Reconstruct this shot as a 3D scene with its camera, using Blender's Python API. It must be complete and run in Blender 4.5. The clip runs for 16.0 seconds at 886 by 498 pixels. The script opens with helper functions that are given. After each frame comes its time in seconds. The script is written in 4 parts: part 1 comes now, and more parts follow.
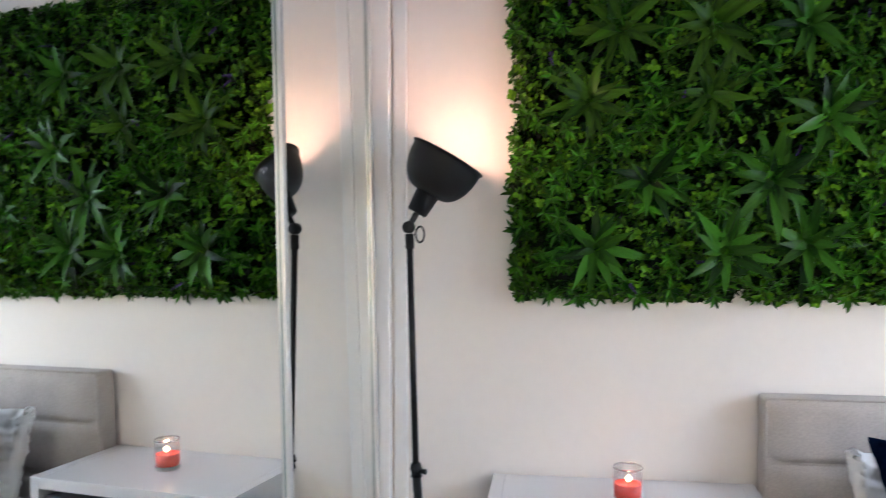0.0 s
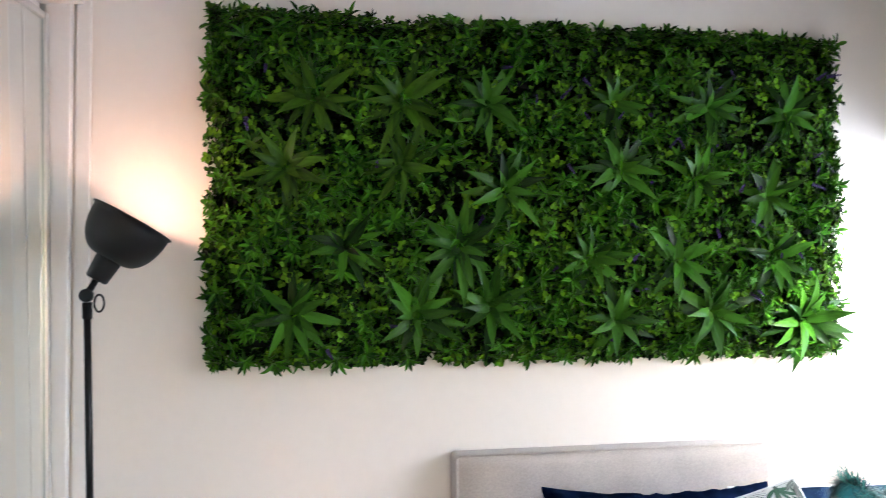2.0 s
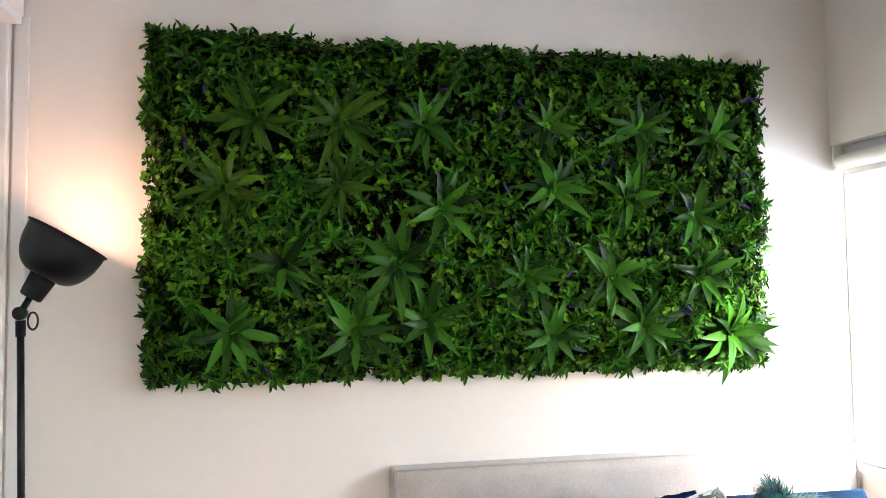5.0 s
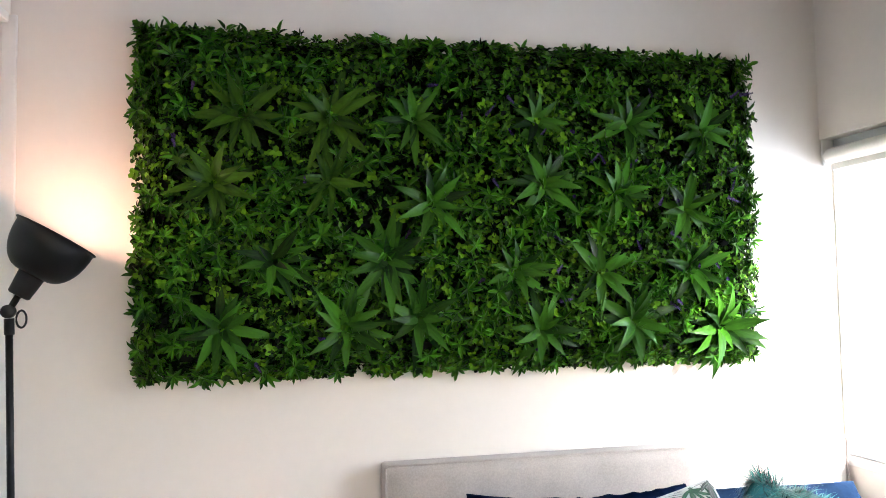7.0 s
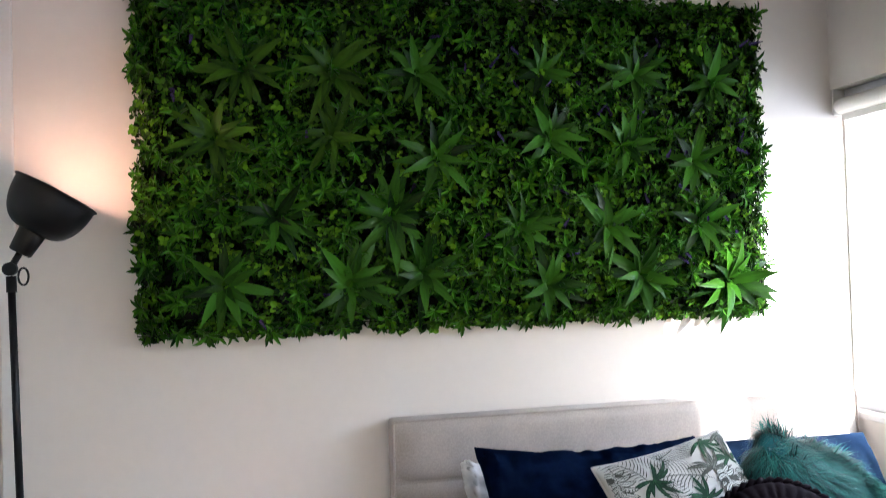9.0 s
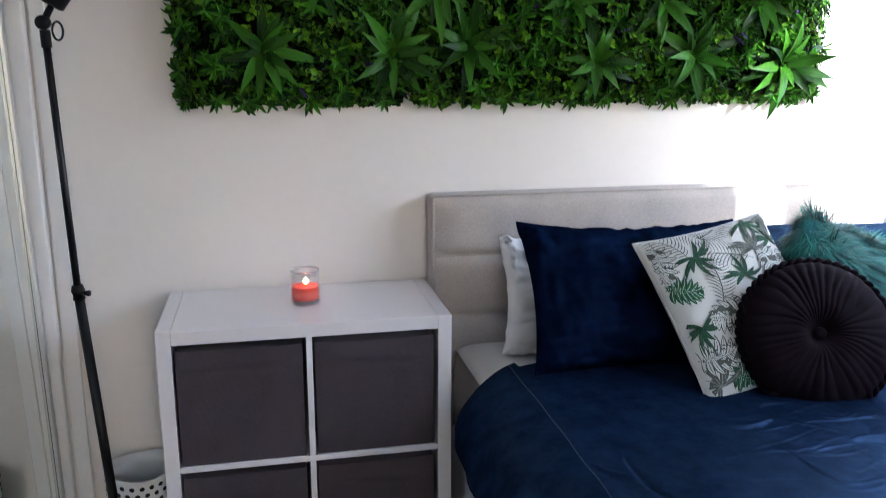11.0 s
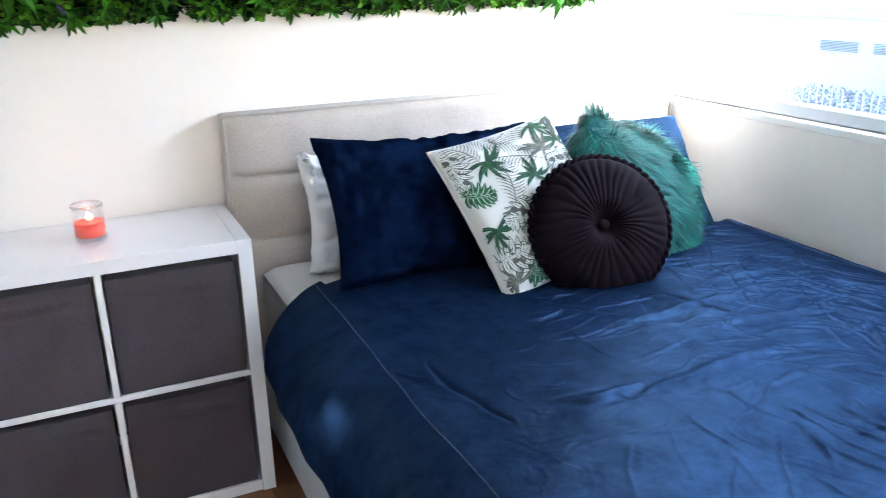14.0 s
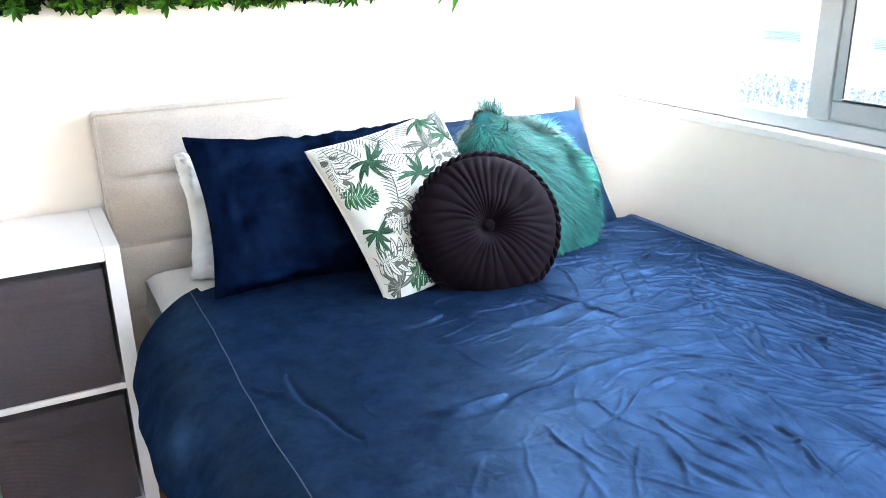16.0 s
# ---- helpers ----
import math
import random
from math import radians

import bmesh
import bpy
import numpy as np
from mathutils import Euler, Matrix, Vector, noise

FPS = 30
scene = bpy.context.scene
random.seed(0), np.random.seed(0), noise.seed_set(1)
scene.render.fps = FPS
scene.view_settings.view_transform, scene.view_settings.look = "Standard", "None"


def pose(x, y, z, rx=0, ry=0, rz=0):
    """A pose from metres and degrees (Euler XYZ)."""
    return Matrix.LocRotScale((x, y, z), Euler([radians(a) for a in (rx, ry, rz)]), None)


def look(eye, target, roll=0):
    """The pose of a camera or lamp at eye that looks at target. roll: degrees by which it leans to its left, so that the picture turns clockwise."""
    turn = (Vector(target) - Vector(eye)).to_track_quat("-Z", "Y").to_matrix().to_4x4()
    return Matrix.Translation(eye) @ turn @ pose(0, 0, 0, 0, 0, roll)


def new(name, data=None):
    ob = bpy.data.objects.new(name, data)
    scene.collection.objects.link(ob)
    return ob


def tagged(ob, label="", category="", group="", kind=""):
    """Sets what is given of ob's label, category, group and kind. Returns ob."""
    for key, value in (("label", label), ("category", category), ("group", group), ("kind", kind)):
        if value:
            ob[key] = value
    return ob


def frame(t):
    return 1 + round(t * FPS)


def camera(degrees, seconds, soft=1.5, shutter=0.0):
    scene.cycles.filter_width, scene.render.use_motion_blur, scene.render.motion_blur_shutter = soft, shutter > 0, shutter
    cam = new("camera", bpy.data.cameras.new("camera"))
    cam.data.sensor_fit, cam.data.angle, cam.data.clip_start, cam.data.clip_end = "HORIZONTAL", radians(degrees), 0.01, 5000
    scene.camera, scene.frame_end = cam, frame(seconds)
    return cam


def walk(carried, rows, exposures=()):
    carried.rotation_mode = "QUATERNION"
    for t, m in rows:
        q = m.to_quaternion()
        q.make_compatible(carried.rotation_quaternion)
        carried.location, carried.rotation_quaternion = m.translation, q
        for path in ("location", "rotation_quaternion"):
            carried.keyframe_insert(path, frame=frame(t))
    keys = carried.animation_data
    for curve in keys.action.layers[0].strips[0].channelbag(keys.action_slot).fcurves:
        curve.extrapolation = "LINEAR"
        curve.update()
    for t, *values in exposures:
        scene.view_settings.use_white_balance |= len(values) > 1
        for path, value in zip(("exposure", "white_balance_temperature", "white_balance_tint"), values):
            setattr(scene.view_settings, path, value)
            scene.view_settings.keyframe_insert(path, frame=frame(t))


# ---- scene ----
cam = camera(57.0, 16.0, soft=0.9, shutter=0.5)
PATH = [
    (0.0, 0.1831, -2.4801, 1.5492, 87.789, 0.050, 7.803),
    (0.5, 0.1913, -2.4707, 1.5530, 89.019, 0.406, 2.848),
    (1.0, 0.2186, -2.4597, 1.5564, 90.266, 0.509, -2.196),
    (1.5, 0.2615, -2.4589, 1.5570, 91.265, 0.268, -6.865),
    (2.0, 0.3089, -2.4670, 1.5649, 91.977, 0.271, -10.238),
    (2.5, 0.3417, -2.4762, 1.5569, 92.315, 0.384, -12.710),
    (3.0, 0.3513, -2.4881, 1.5441, 92.391, 0.618, -13.434),
    (3.5, 0.3500, -2.5026, 1.5446, 93.231, 0.749, -12.969),
    (4.0, 0.3557, -2.5163, 1.5496, 93.353, 0.350, -12.996),
    (6.5, 0.3774, -2.5337, 1.5426, 93.717, 1.088, -13.030),
    (7.0, 0.3837, -2.5356, 1.5412, 93.344, 0.967, -13.280),
    (7.5, 0.3937, -2.5396, 1.5395, 93.567, 1.244, -13.399),
    (8.0, 0.3959, -2.5348, 1.5295, 93.462, 1.317, -13.039),
    (8.5, 0.3945, -2.5224, 1.5193, 93.061, 1.648, -13.087),
    (9.0, 0.3906, -2.5049, 1.4948, 91.283, 1.646, -12.873),
    (9.5, 0.3802, -2.4932, 1.4660, 88.149, 1.505, -13.099),
    (10.0, 0.3506, -2.4848, 1.4397, 84.306, 1.090, -12.587),
    (10.2, 0.3390, -2.4760, 1.4309, 82.716, 0.537, -11.277),
    (12.3, 0.2573, -2.4444, 1.4244, 72.440, 0.015, -18.325),
    (12.5, 0.2676, -2.4439, 1.4205, 72.293, 0.241, -19.715),
    (13.0, 0.3048, -2.4459, 1.4231, 71.687, -0.164, -21.557),
    (13.5, 0.3417, -2.4545, 1.4191, 71.235, 0.318, -22.893),
    (14.0, 0.3845, -2.4624, 1.4167, 71.206, 1.248, -24.727),
    (14.5, 0.4498, -2.4808, 1.4143, 70.340, 1.786, -27.242),
    (15.0, 0.5303, -2.4799, 1.4139, 70.100, 1.969, -28.424),
    (15.5, 0.5811, -2.4684, 1.4125, 70.961, 1.109, -27.894),
    (16.0, 0.6028, -2.4680, 1.4106, 70.540, 1.235, -27.637),
]
EXPOSURES = [(0.0, 1.95, 5500, 14), (2.0, 2.10, 5700, 14), (4.0, 2.13, 5800, 13), (7.5, 2.12, 5800, 13), (8.0, 1.92, 5800, 13), (8.5, 1.72, 5750, 14), (9.0, 1.60, 5600, 14), (10.2, 1.56, 5450, 14), (12.3, 1.78, 5250, 13), (14.0, 2.52, 5350, 9), (16.0, 3.15, 5550, 8)]
walk(cam, [(t, pose(*r)) for t, *r in PATH], EXPOSURES)

# ---- world and light ----
SUN_WAY = Vector((-0.50, 1.04, -0.395)).normalized()
world = bpy.data.worlds.new("sky")
scene.world = world
world.use_nodes = True
wn = world.node_tree.nodes
sky = wn.new("ShaderNodeTexSky")
sky.sky_type = "NISHITA"
sky.sun_disc = False
sky.sun_elevation = radians(18.9)
sky.sun_rotation = radians(154.3)
world.node_tree.links.new(sky.outputs[0], wn["Background"].inputs[0])
wn["Background"].inputs[1].default_value = 0.15

sun_data = bpy.data.lights.new("sun", "SUN")
sun_data.energy = 4.0
sun_data.angle = radians(0.5)
sun_data.color = (1.0, 0.93, 0.82)
sun_lamp = new("sun", sun_data)
sun_lamp.matrix_world = look((6, -7, 6), Vector((6, -7, 6)) + SUN_WAY)

# daylight of the high sky in the upper part of the window's opening
day_data = bpy.data.lights.new("window_daylight", "AREA")
day_data.shape, day_data.size, day_data.size_y = "RECTANGLE", 2.15, 0.34
day_data.energy, day_data.color = 5.0, (0.90, 0.95, 1.0)
day = new("window_daylight", day_data)
day.matrix_world = look((2.60, -1.16, 1.80), (1.30, -1.16, 0.88))

XR = 2.392      # face of the window wall
XL = -0.285     # face of the wardrobe wall
WEST = Matrix.Translation((-0.305, 0, 0)) @ Matrix.Rotation(radians(-7), 4, "Z") @ Matrix.Translation((0.305, 0, 0))   # the wardrobe wall stands 7 degrees out of square
SILL, LINTEL, CEIL = 0.957, 2.085, 2.72


# ---- materials ----
def mat(name, color, rough=0.6, metal=0.0, vary=0.08, scale=6.0, fine=90.0, bump=0.0, bump_scale=220.0, sheen=0.0,
        sheen_color=(1, 1, 1), coat=0.0, spec=0.5, tint=(1, 1, 1), island=0.0, per_object=0.0, hue=None, rough_vary=0.0):
    """A principled surface whose colour varies at two scales, with fine relief."""
    m = bpy.data.materials.new(name)
    m.use_nodes = True
    n, l = m.node_tree.nodes, m.node_tree.links
    b = n["Principled BSDF"]
    b.inputs["Roughness"].default_value = rough
    b.inputs["Metallic"].default_value = metal
    b.inputs["Specular IOR Level"].default_value = spec
    b.inputs["Specular Tint"].default_value = (*tint, 1)
    b.inputs["Sheen Weight"].default_value = sheen
    b.inputs["Sheen Tint"].default_value = (*sheen_color, 1)
    b.inputs["Sheen Roughness"].default_value = 0.55
    b.inputs["Coat Weight"].default_value = coat
    tc = n.new("ShaderNodeTexCoord")
    big = n.new("ShaderNodeTexNoise")
    big.inputs["Scale"].default_value, big.inputs["Detail"].default_value = scale, 3
    small = n.new("ShaderNodeTexNoise")
    small.inputs["Scale"].default_value, small.inputs["Detail"].default_value = fine, 2
    l.new(tc.outputs["Object"], big.inputs["Vector"])
    l.new(tc.outputs["Object"], small.inputs["Vector"])
    add = n.new("ShaderNodeMath")
    add.operation = "MULTIPLY_ADD"
    l.new(small.outputs["Fac"], add.inputs[0])
    add.inputs[1].default_value = 0.5
    half = n.new("ShaderNodeMath")
    half.operation = "MULTIPLY"
    half.inputs[1].default_value = 0.5
    l.new(big.outputs["Fac"], half.inputs[0])
    l.new(half.outputs[0], add.inputs[2])
    fac = add.outputs[0]
    if island or per_object:
        src = n.new("ShaderNodeNewGeometry").outputs["Random Per Island"] if island else n.new("ShaderNodeObjectInfo").outputs["Random"]
        mix = n.new("ShaderNodeMix")
        mix.inputs["Factor"].default_value = island or per_object
        l.new(fac, mix.inputs["A"])
        l.new(src, mix.inputs["B"])
        fac = mix.outputs["Result"]
    ramp = n.new("ShaderNodeValToRGB")
    lo = tuple(max(0.0, c * (1 - vary)) for c in color)
    hi = hue or tuple(min(1.0, c * (1 + vary)) for c in color)
    ramp.color_ramp.elements[0].position, ramp.color_ramp.elements[0].color = 0.25, (*lo, 1)
    ramp.color_ramp.elements[1].position, ramp.color_ramp.elements[1].color = 0.75, (*hi, 1)
    l.new(fac, ramp.inputs["Fac"])
    l.new(ramp.outputs["Color"], b.inputs["Base Color"])
    if rough_vary:
        mr = n.new("ShaderNodeMapRange")
        mr.inputs["To Min"].default_value, mr.inputs["To Max"].default_value = rough - rough_vary, rough + rough_vary
        l.new(big.outputs["Fac"], mr.inputs["Value"])
        l.new(mr.outputs["Result"], b.inputs["Roughness"])
    if bump:
        bn = n.new("ShaderNodeTexNoise")
        bn.inputs["Scale"].default_value, bn.inputs["Detail"].default_value = bump_scale, 2
        l.new(tc.outputs["Object"], bn.inputs["Vector"])
        bp = n.new("ShaderNodeBump")
        bp.inputs["Strength"].default_value, bp.inputs["Distance"].default_value = bump, 0.002
        l.new(bn.outputs["Fac"], bp.inputs["Height"])
        l.new(bp.outputs["Normal"], b.inputs["Normal"])
    return m


def weave(m, scale=700.0, strength=0.25):
    """Crossed threads as relief and faint colour streaks on a cloth."""
    n, l = m.node_tree.nodes, m.node_tree.links
    b = n["Principled BSDF"]
    tc = n.new("ShaderNodeTexCoord")
    waves = []
    for axis in ("X", "Z"):
        w = n.new("ShaderNodeTexWave")
        w.bands_direction = axis
        w.inputs["Scale"].default_value, w.inputs["Distortion"].default_value, w.inputs["Detail"].default_value = scale / 6.28, 1.5, 1.0
        l.new(tc.outputs["Object"], w.inputs["Vector"])
        waves.append(w.outputs["Fac"])
    mx = n.new("ShaderNodeMath")
    mx.operation = "MULTIPLY"
    l.new(waves[0], mx.inputs[0])
    l.new(waves[1], mx.inputs[1])
    bp = n.new("ShaderNodeBump")
    bp.inputs["Strength"].default_value, bp.inputs["Distance"].default_value = strength, 0.001
    l.new(mx.outputs[0], bp.inputs["Height"])
    l.new(bp.outputs["Normal"], b.inputs["Normal"])
    return m


def pile(m, color, rough=0.62, scale=6.0):
    """The tinted lustre of a cut pile, uneven where it was brushed, over a dull cloth."""
    n, l = m.node_tree.nodes, m.node_tree.links
    b = n["Principled BSDF"]
    b.inputs["Specular IOR Level"].default_value = 0.0
    tc = n.new("ShaderNodeTexCoord")
    tx = n.new("ShaderNodeTexNoise")
    tx.inputs["Scale"].default_value, tx.inputs["Detail"].default_value, tx.inputs["Roughness"].default_value = scale, 6, 0.68
    l.new(tc.outputs["Object"], tx.inputs["Vector"])
    ramp = n.new("ShaderNodeValToRGB")
    ramp.color_ramp.elements[0].position, ramp.color_ramp.elements[0].color = 0.32, (*(0.52 * c for c in color), 1)
    ramp.color_ramp.elements[1].position, ramp.color_ramp.elements[1].color = 0.68, (*(1.40 * c for c in color), 1)
    l.new(tx.outputs["Fac"], ramp.inputs["Fac"])
    g = n.new("ShaderNodeBsdfGlossy")
    g.inputs["Roughness"].default_value = rough
    l.new(ramp.outputs["Color"], g.inputs["Color"])
    for link in list(b.inputs["Normal"].links):
        l.new(link.from_socket, g.inputs["Normal"])
    both = n.new("ShaderNodeAddShader")
    l.new(b.outputs[0], both.inputs[0])
    l.new(g.outputs[0], both.inputs[1])
    l.new(both.outputs[0], n["Material Output"].inputs["Surface"])
    return m


def crumple(m, scale=11.0, deep=0.0004):
    """Fine crossing creases of a washed cloth, as relief on every shader of the material."""
    n, l = m.node_tree.nodes, m.node_tree.links
    tc = n.new("ShaderNodeTexCoord")
    wob = n.new("ShaderNodeTexNoise")
    wob.inputs["Scale"].default_value, wob.inputs["Detail"].default_value = 5.0, 3
    l.new(tc.outputs["Object"], wob.inputs["Vector"])
    bend = n.new("ShaderNodeVectorMath")
    bend.operation = "MULTIPLY_ADD"
    bend.inputs[1].default_value = (0.35, 0.35, 0.35)
    l.new(wob.outputs["Color"], bend.inputs[0])
    l.new(tc.outputs["Object"], bend.inputs[2])
    total = None
    for k, q in ((scale, 1.0), (scale * 2.3, 0.45)):
        v = n.new("ShaderNodeTexVoronoi")
        v.feature = "DISTANCE_TO_EDGE"
        v.inputs["Scale"].default_value = k
        l.new(bend.outputs[0], v.inputs["Vector"])
        r = n.new("ShaderNodeMapRange")
        r.interpolation_type = "SMOOTHSTEP"
        r.inputs["From Max"].default_value, r.inputs["To Min"].default_value, r.inputs["To Max"].default_value = 0.16, q, 0.0
        l.new(v.outputs["Distance"], r.inputs["Value"])
        if total is None:
            total = r.outputs["Result"]
        else:
            add = n.new("ShaderNodeMath")
            l.new(total, add.inputs[0])
            l.new(r.outputs["Result"], add.inputs[1])
            total = add.outputs[0]
    bp = n.new("ShaderNodeBump")
    bp.inputs["Strength"].default_value, bp.inputs["Distance"].default_value = 0.55, deep
    l.new(total, bp.inputs["Height"])
    for node in list(n):
        if node.type in ("BSDF_PRINCIPLED", "BSDF_GLOSSY"):
            for link in list(node.inputs["Normal"].links):
                if bp.inputs["Normal"].is_linked is False:
                    l.new(link.from_socket, bp.inputs["Normal"])
            l.new(bp.outputs["Normal"], node.inputs["Normal"])
    return m


def glow(name, color, strength):
    m = bpy.data.materials.new(name)
    m.use_nodes = True
    b = m.node_tree.nodes["Principled BSDF"]
    b.inputs["Base Color"].default_value = (*color, 1)
    b.inputs["Emission Color"].default_value = (*color, 1)
    b.inputs["Emission Strength"].default_value = strength
    return m


def glass(name, color=(1, 1, 1), rough=0.0, ior=1.45):
    m = bpy.data.materials.new(name)
    m.use_nodes = True
    b = m.node_tree.nodes["Principled BSDF"]
    b.inputs["Base Color"].default_value = (*color, 1)
    b.inputs["Transmission Weight"].default_value = 1.0
    b.inputs["Roughness"].default_value = rough
    b.inputs["IOR"].default_value = ior
    return m


PAINT = mat("wall_paint", (0.80, 0.742, 0.68), 0.62, vary=0.025, scale=1.6, fine=30, bump=0.12, bump_scale=260)
CEIL_PAINT = mat("ceiling_paint", (0.82, 0.80, 0.77), 0.8, vary=0.02, scale=2)
TRIM = mat("white_gloss_trim", (0.80, 0.78, 0.75), 0.35, vary=0.03, scale=5, rough_vary=0.06)
ALU = mat("pale_aluminium", (0.62, 0.62, 0.60), 0.38, 0.55, vary=0.05, scale=9, rough_vary=0.08)
WINFRAME = mat("silver_window_frame", (0.50, 0.52, 0.55), 0.42, 0.4, vary=0.06, scale=9)
SEAL = mat("dark_rubber_seal", (0.03, 0.03, 0.032), 0.7)
MIRROR = mat("mirror_silver", (0.86, 0.89, 0.87), 0.015, 1.0, vary=0.0)
MIRROR_EDGE = mat("green_mirror_edge", (0.25, 0.36, 0.33), 0.2, 0.2, vary=0.1)
PANE = glass("window_pane", (0.97, 0.99, 1.0), 0.0, 1.12)
WOODFLOOR = mat("floor_planks", (0.26, 0.12, 0.055), 0.4, vary=0.35, scale=5, fine=60, per_object=0.4, bump=0.15, bump_scale=120)
JOINT = mat("floor_joint", (0.05, 0.03, 0.02), 0.8)
LAMINATE = mat("white_laminate", (0.80, 0.77, 0.765), 0.24, vary=0.015, scale=4)
BOXCLOTH = weave(mat("dark_grey_cloth", (0.050, 0.036, 0.042), 0.85, vary=0.30, scale=7, fine=150, sheen=0.2, sheen_color=(0.8, 0.75, 0.8)), 900, 0.3)
HEADCLOTH = weave(mat("greige_linen", (0.47, 0.415, 0.365), 0.9, vary=0.20, scale=9, fine=190, sheen=0.15), 1100, 0.35)
BASECLOTH = weave(mat("pale_grey_linen", (0.52, 0.51, 0.50), 0.9, vary=0.10, scale=9, fine=420, sheen=0.1), 1100, 0.3)
SHEET = mat("white_cotton", (0.80, 0.77, 0.74), 0.85, vary=0.04, scale=8, fine=300, bump=0.2, bump_scale=500, sheen=0.1)
VELVET = crumple(pile(mat("navy_velvet", (0.0017, 0.0039, 0.0145), 0.8, vary=0.50, scale=9, fine=38, sheen=0.03, sheen_color=(0.16, 0.40, 0.95), bump=0.20, bump_scale=48), (0.0158, 0.0290, 0.056), 0.48, 15))
# One navy pillow velvet: dark tone left, tone lightened as window-lit on the right.
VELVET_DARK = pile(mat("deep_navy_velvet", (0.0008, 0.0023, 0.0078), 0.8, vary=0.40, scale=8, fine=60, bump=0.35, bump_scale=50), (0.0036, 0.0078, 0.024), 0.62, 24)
VELVET_LIT = pile(mat("lit_navy_velvet", (0.0024, 0.0055, 0.0150), 0.8, vary=0.3, scale=8, fine=60, bump=0.2, bump_scale=60), (0.022, 0.042, 0.080), 0.62, 7)
STITCH = mat("blue_grey_thread", (0.045, 0.065, 0.11), 0.8)
AUBERGINE = mat("aubergine_velvet", (0.0058, 0.0024, 0.0050), 0.8, vary=0.3, scale=12, fine=120, sheen=0.01, sheen_color=(0.85, 0.55, 0.7), bump=0.15, bump_scale=140, spec=0.10)
FUR = mat("teal_fur", (0.008, 0.105, 0.100), 0.5, vary=0.6, scale=9, fine=140, island=0.6, hue=(0.034, 0.235, 0.190), sheen=0.08, spec=0.2)
FURBASE = mat("teal_fur_base", (0.010, 0.11, 0.115), 0.9, vary=0.4, scale=20, fine=200)
LINENPRINT = mat("white_linen", (0.62, 0.60, 0.55), 0.85, vary=0.04, scale=10, fine=400, bump=0.2, bump_scale=600)
PRINTS = [mat("print_green", (0.030, 0.135, 0.045), 0.85, vary=0.5, scale=30, fine=160),
          mat("print_deep_green", (0.012, 0.055, 0.024), 0.85, vary=0.5, scale=30, fine=160),
          mat("print_grey", (0.26, 0.28, 0.23), 0.85, vary=0.4, scale=30, fine=160),
          mat("print_dark_line", (0.085, 0.088, 0.070), 0.85, vary=0.45, scale=30, fine=160)]
PRINT_PALE = mat("print_pale_grey", (0.60, 0.61, 0.55), 0.85, vary=0.25, scale=30, fine=160)
BLACK = mat("black_powder_coat", (0.006, 0.006, 0.0065), 0.45, 0.0, spec=0.35, vary=0.2, scale=20, rough_vary=0.08, bump=0.08, bump_scale=500)
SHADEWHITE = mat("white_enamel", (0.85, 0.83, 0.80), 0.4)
BULB = glow("warm_bulb", (1.0, 0.72, 0.42), 6.0)
HAMPER = mat("white_cotton_canvas", (0.74, 0.73, 0.70), 0.9, vary=0.06, scale=9, fine=350, bump=0.25, bump_scale=400)
DOT = mat("black_print", (0.012, 0.012, 0.013), 0.85)
BLINDCLOTH = mat("white_blind_cloth", (0.76, 0.74, 0.70), 0.7, vary=0.03, scale=10, fine=300)
CLEARGLASS = bpy.data.materials.new("clear_tumbler")
CLEARGLASS.use_nodes = True
cn, cl = CLEARGLASS.node_tree.nodes, CLEARGLASS.node_tree.links
cg, ct, cm = cn.new("ShaderNodeBsdfGlass"), cn.new("ShaderNodeBsdfTransparent"), cn.new("ShaderNodeMixShader")
cg.inputs["Roughness"].default_value = 0.02
cm.inputs[0].default_value = 0.82
cl.new(cg.outputs[0], cm.inputs[1])
cl.new(ct.outputs[0], cm.inputs[2])
cl.new(cm.outputs[0], cn["Material Output"].inputs["Surface"])
RIMGLASS = glass("thick_glass_rim", (0.75, 0.72, 0.70), 0.05, 1.45)
WAX = mat("coral_gel_wax", (0.90, 0.085, 0.045), 0.25, vary=0.12, scale=25)
WAX.node_tree.nodes["Principled BSDF"].inputs["Subsurface Weight"].default_value = 0.4
WAX.node_tree.nodes["Principled BSDF"].inputs["Subsurface Radius"].default_value = (0.03, 0.01, 0.006)
WICK = mat("burnt_wick", (0.02, 0.015, 0.012), 0.9)
FLAME = glow("flame", (1.0, 0.70, 0.30), 5.0)
# plastic foliage
STRAP = mat("strap_leaf", (0.0070, 0.030, 0.0025), 0.36, vary=0.45, scale=26, fine=70, per_object=0.45, hue=(0.048, 0.160, 0.009), spec=0.14, bump=0.25, bump_scale=70)
STRAP_YELLOW = mat("streaked_leaf", (0.009, 0.036, 0.003), 0.38, vary=0.45, scale=17, fine=40, per_object=0.25, hue=(0.066, 0.165, 0.006), spec=0.12, bump=0.25, bump_scale=70)
for strap in (STRAP, STRAP_YELLOW):
    # blotches and grain run along the leaf
    sn, sl = strap.node_tree.nodes, strap.node_tree.links
    along = sn.new("ShaderNodeMapping")
    along.inputs["Scale"].default_value = (0.30, 2.2, 1.0)
    for node in list(sn):
        if node.type == "TEX_NOISE":
            for link in list(node.inputs["Vector"].links):
                sl.new(link.from_socket, along.inputs["Vector"])
            sl.new(along.outputs["Vector"], node.inputs["Vector"])
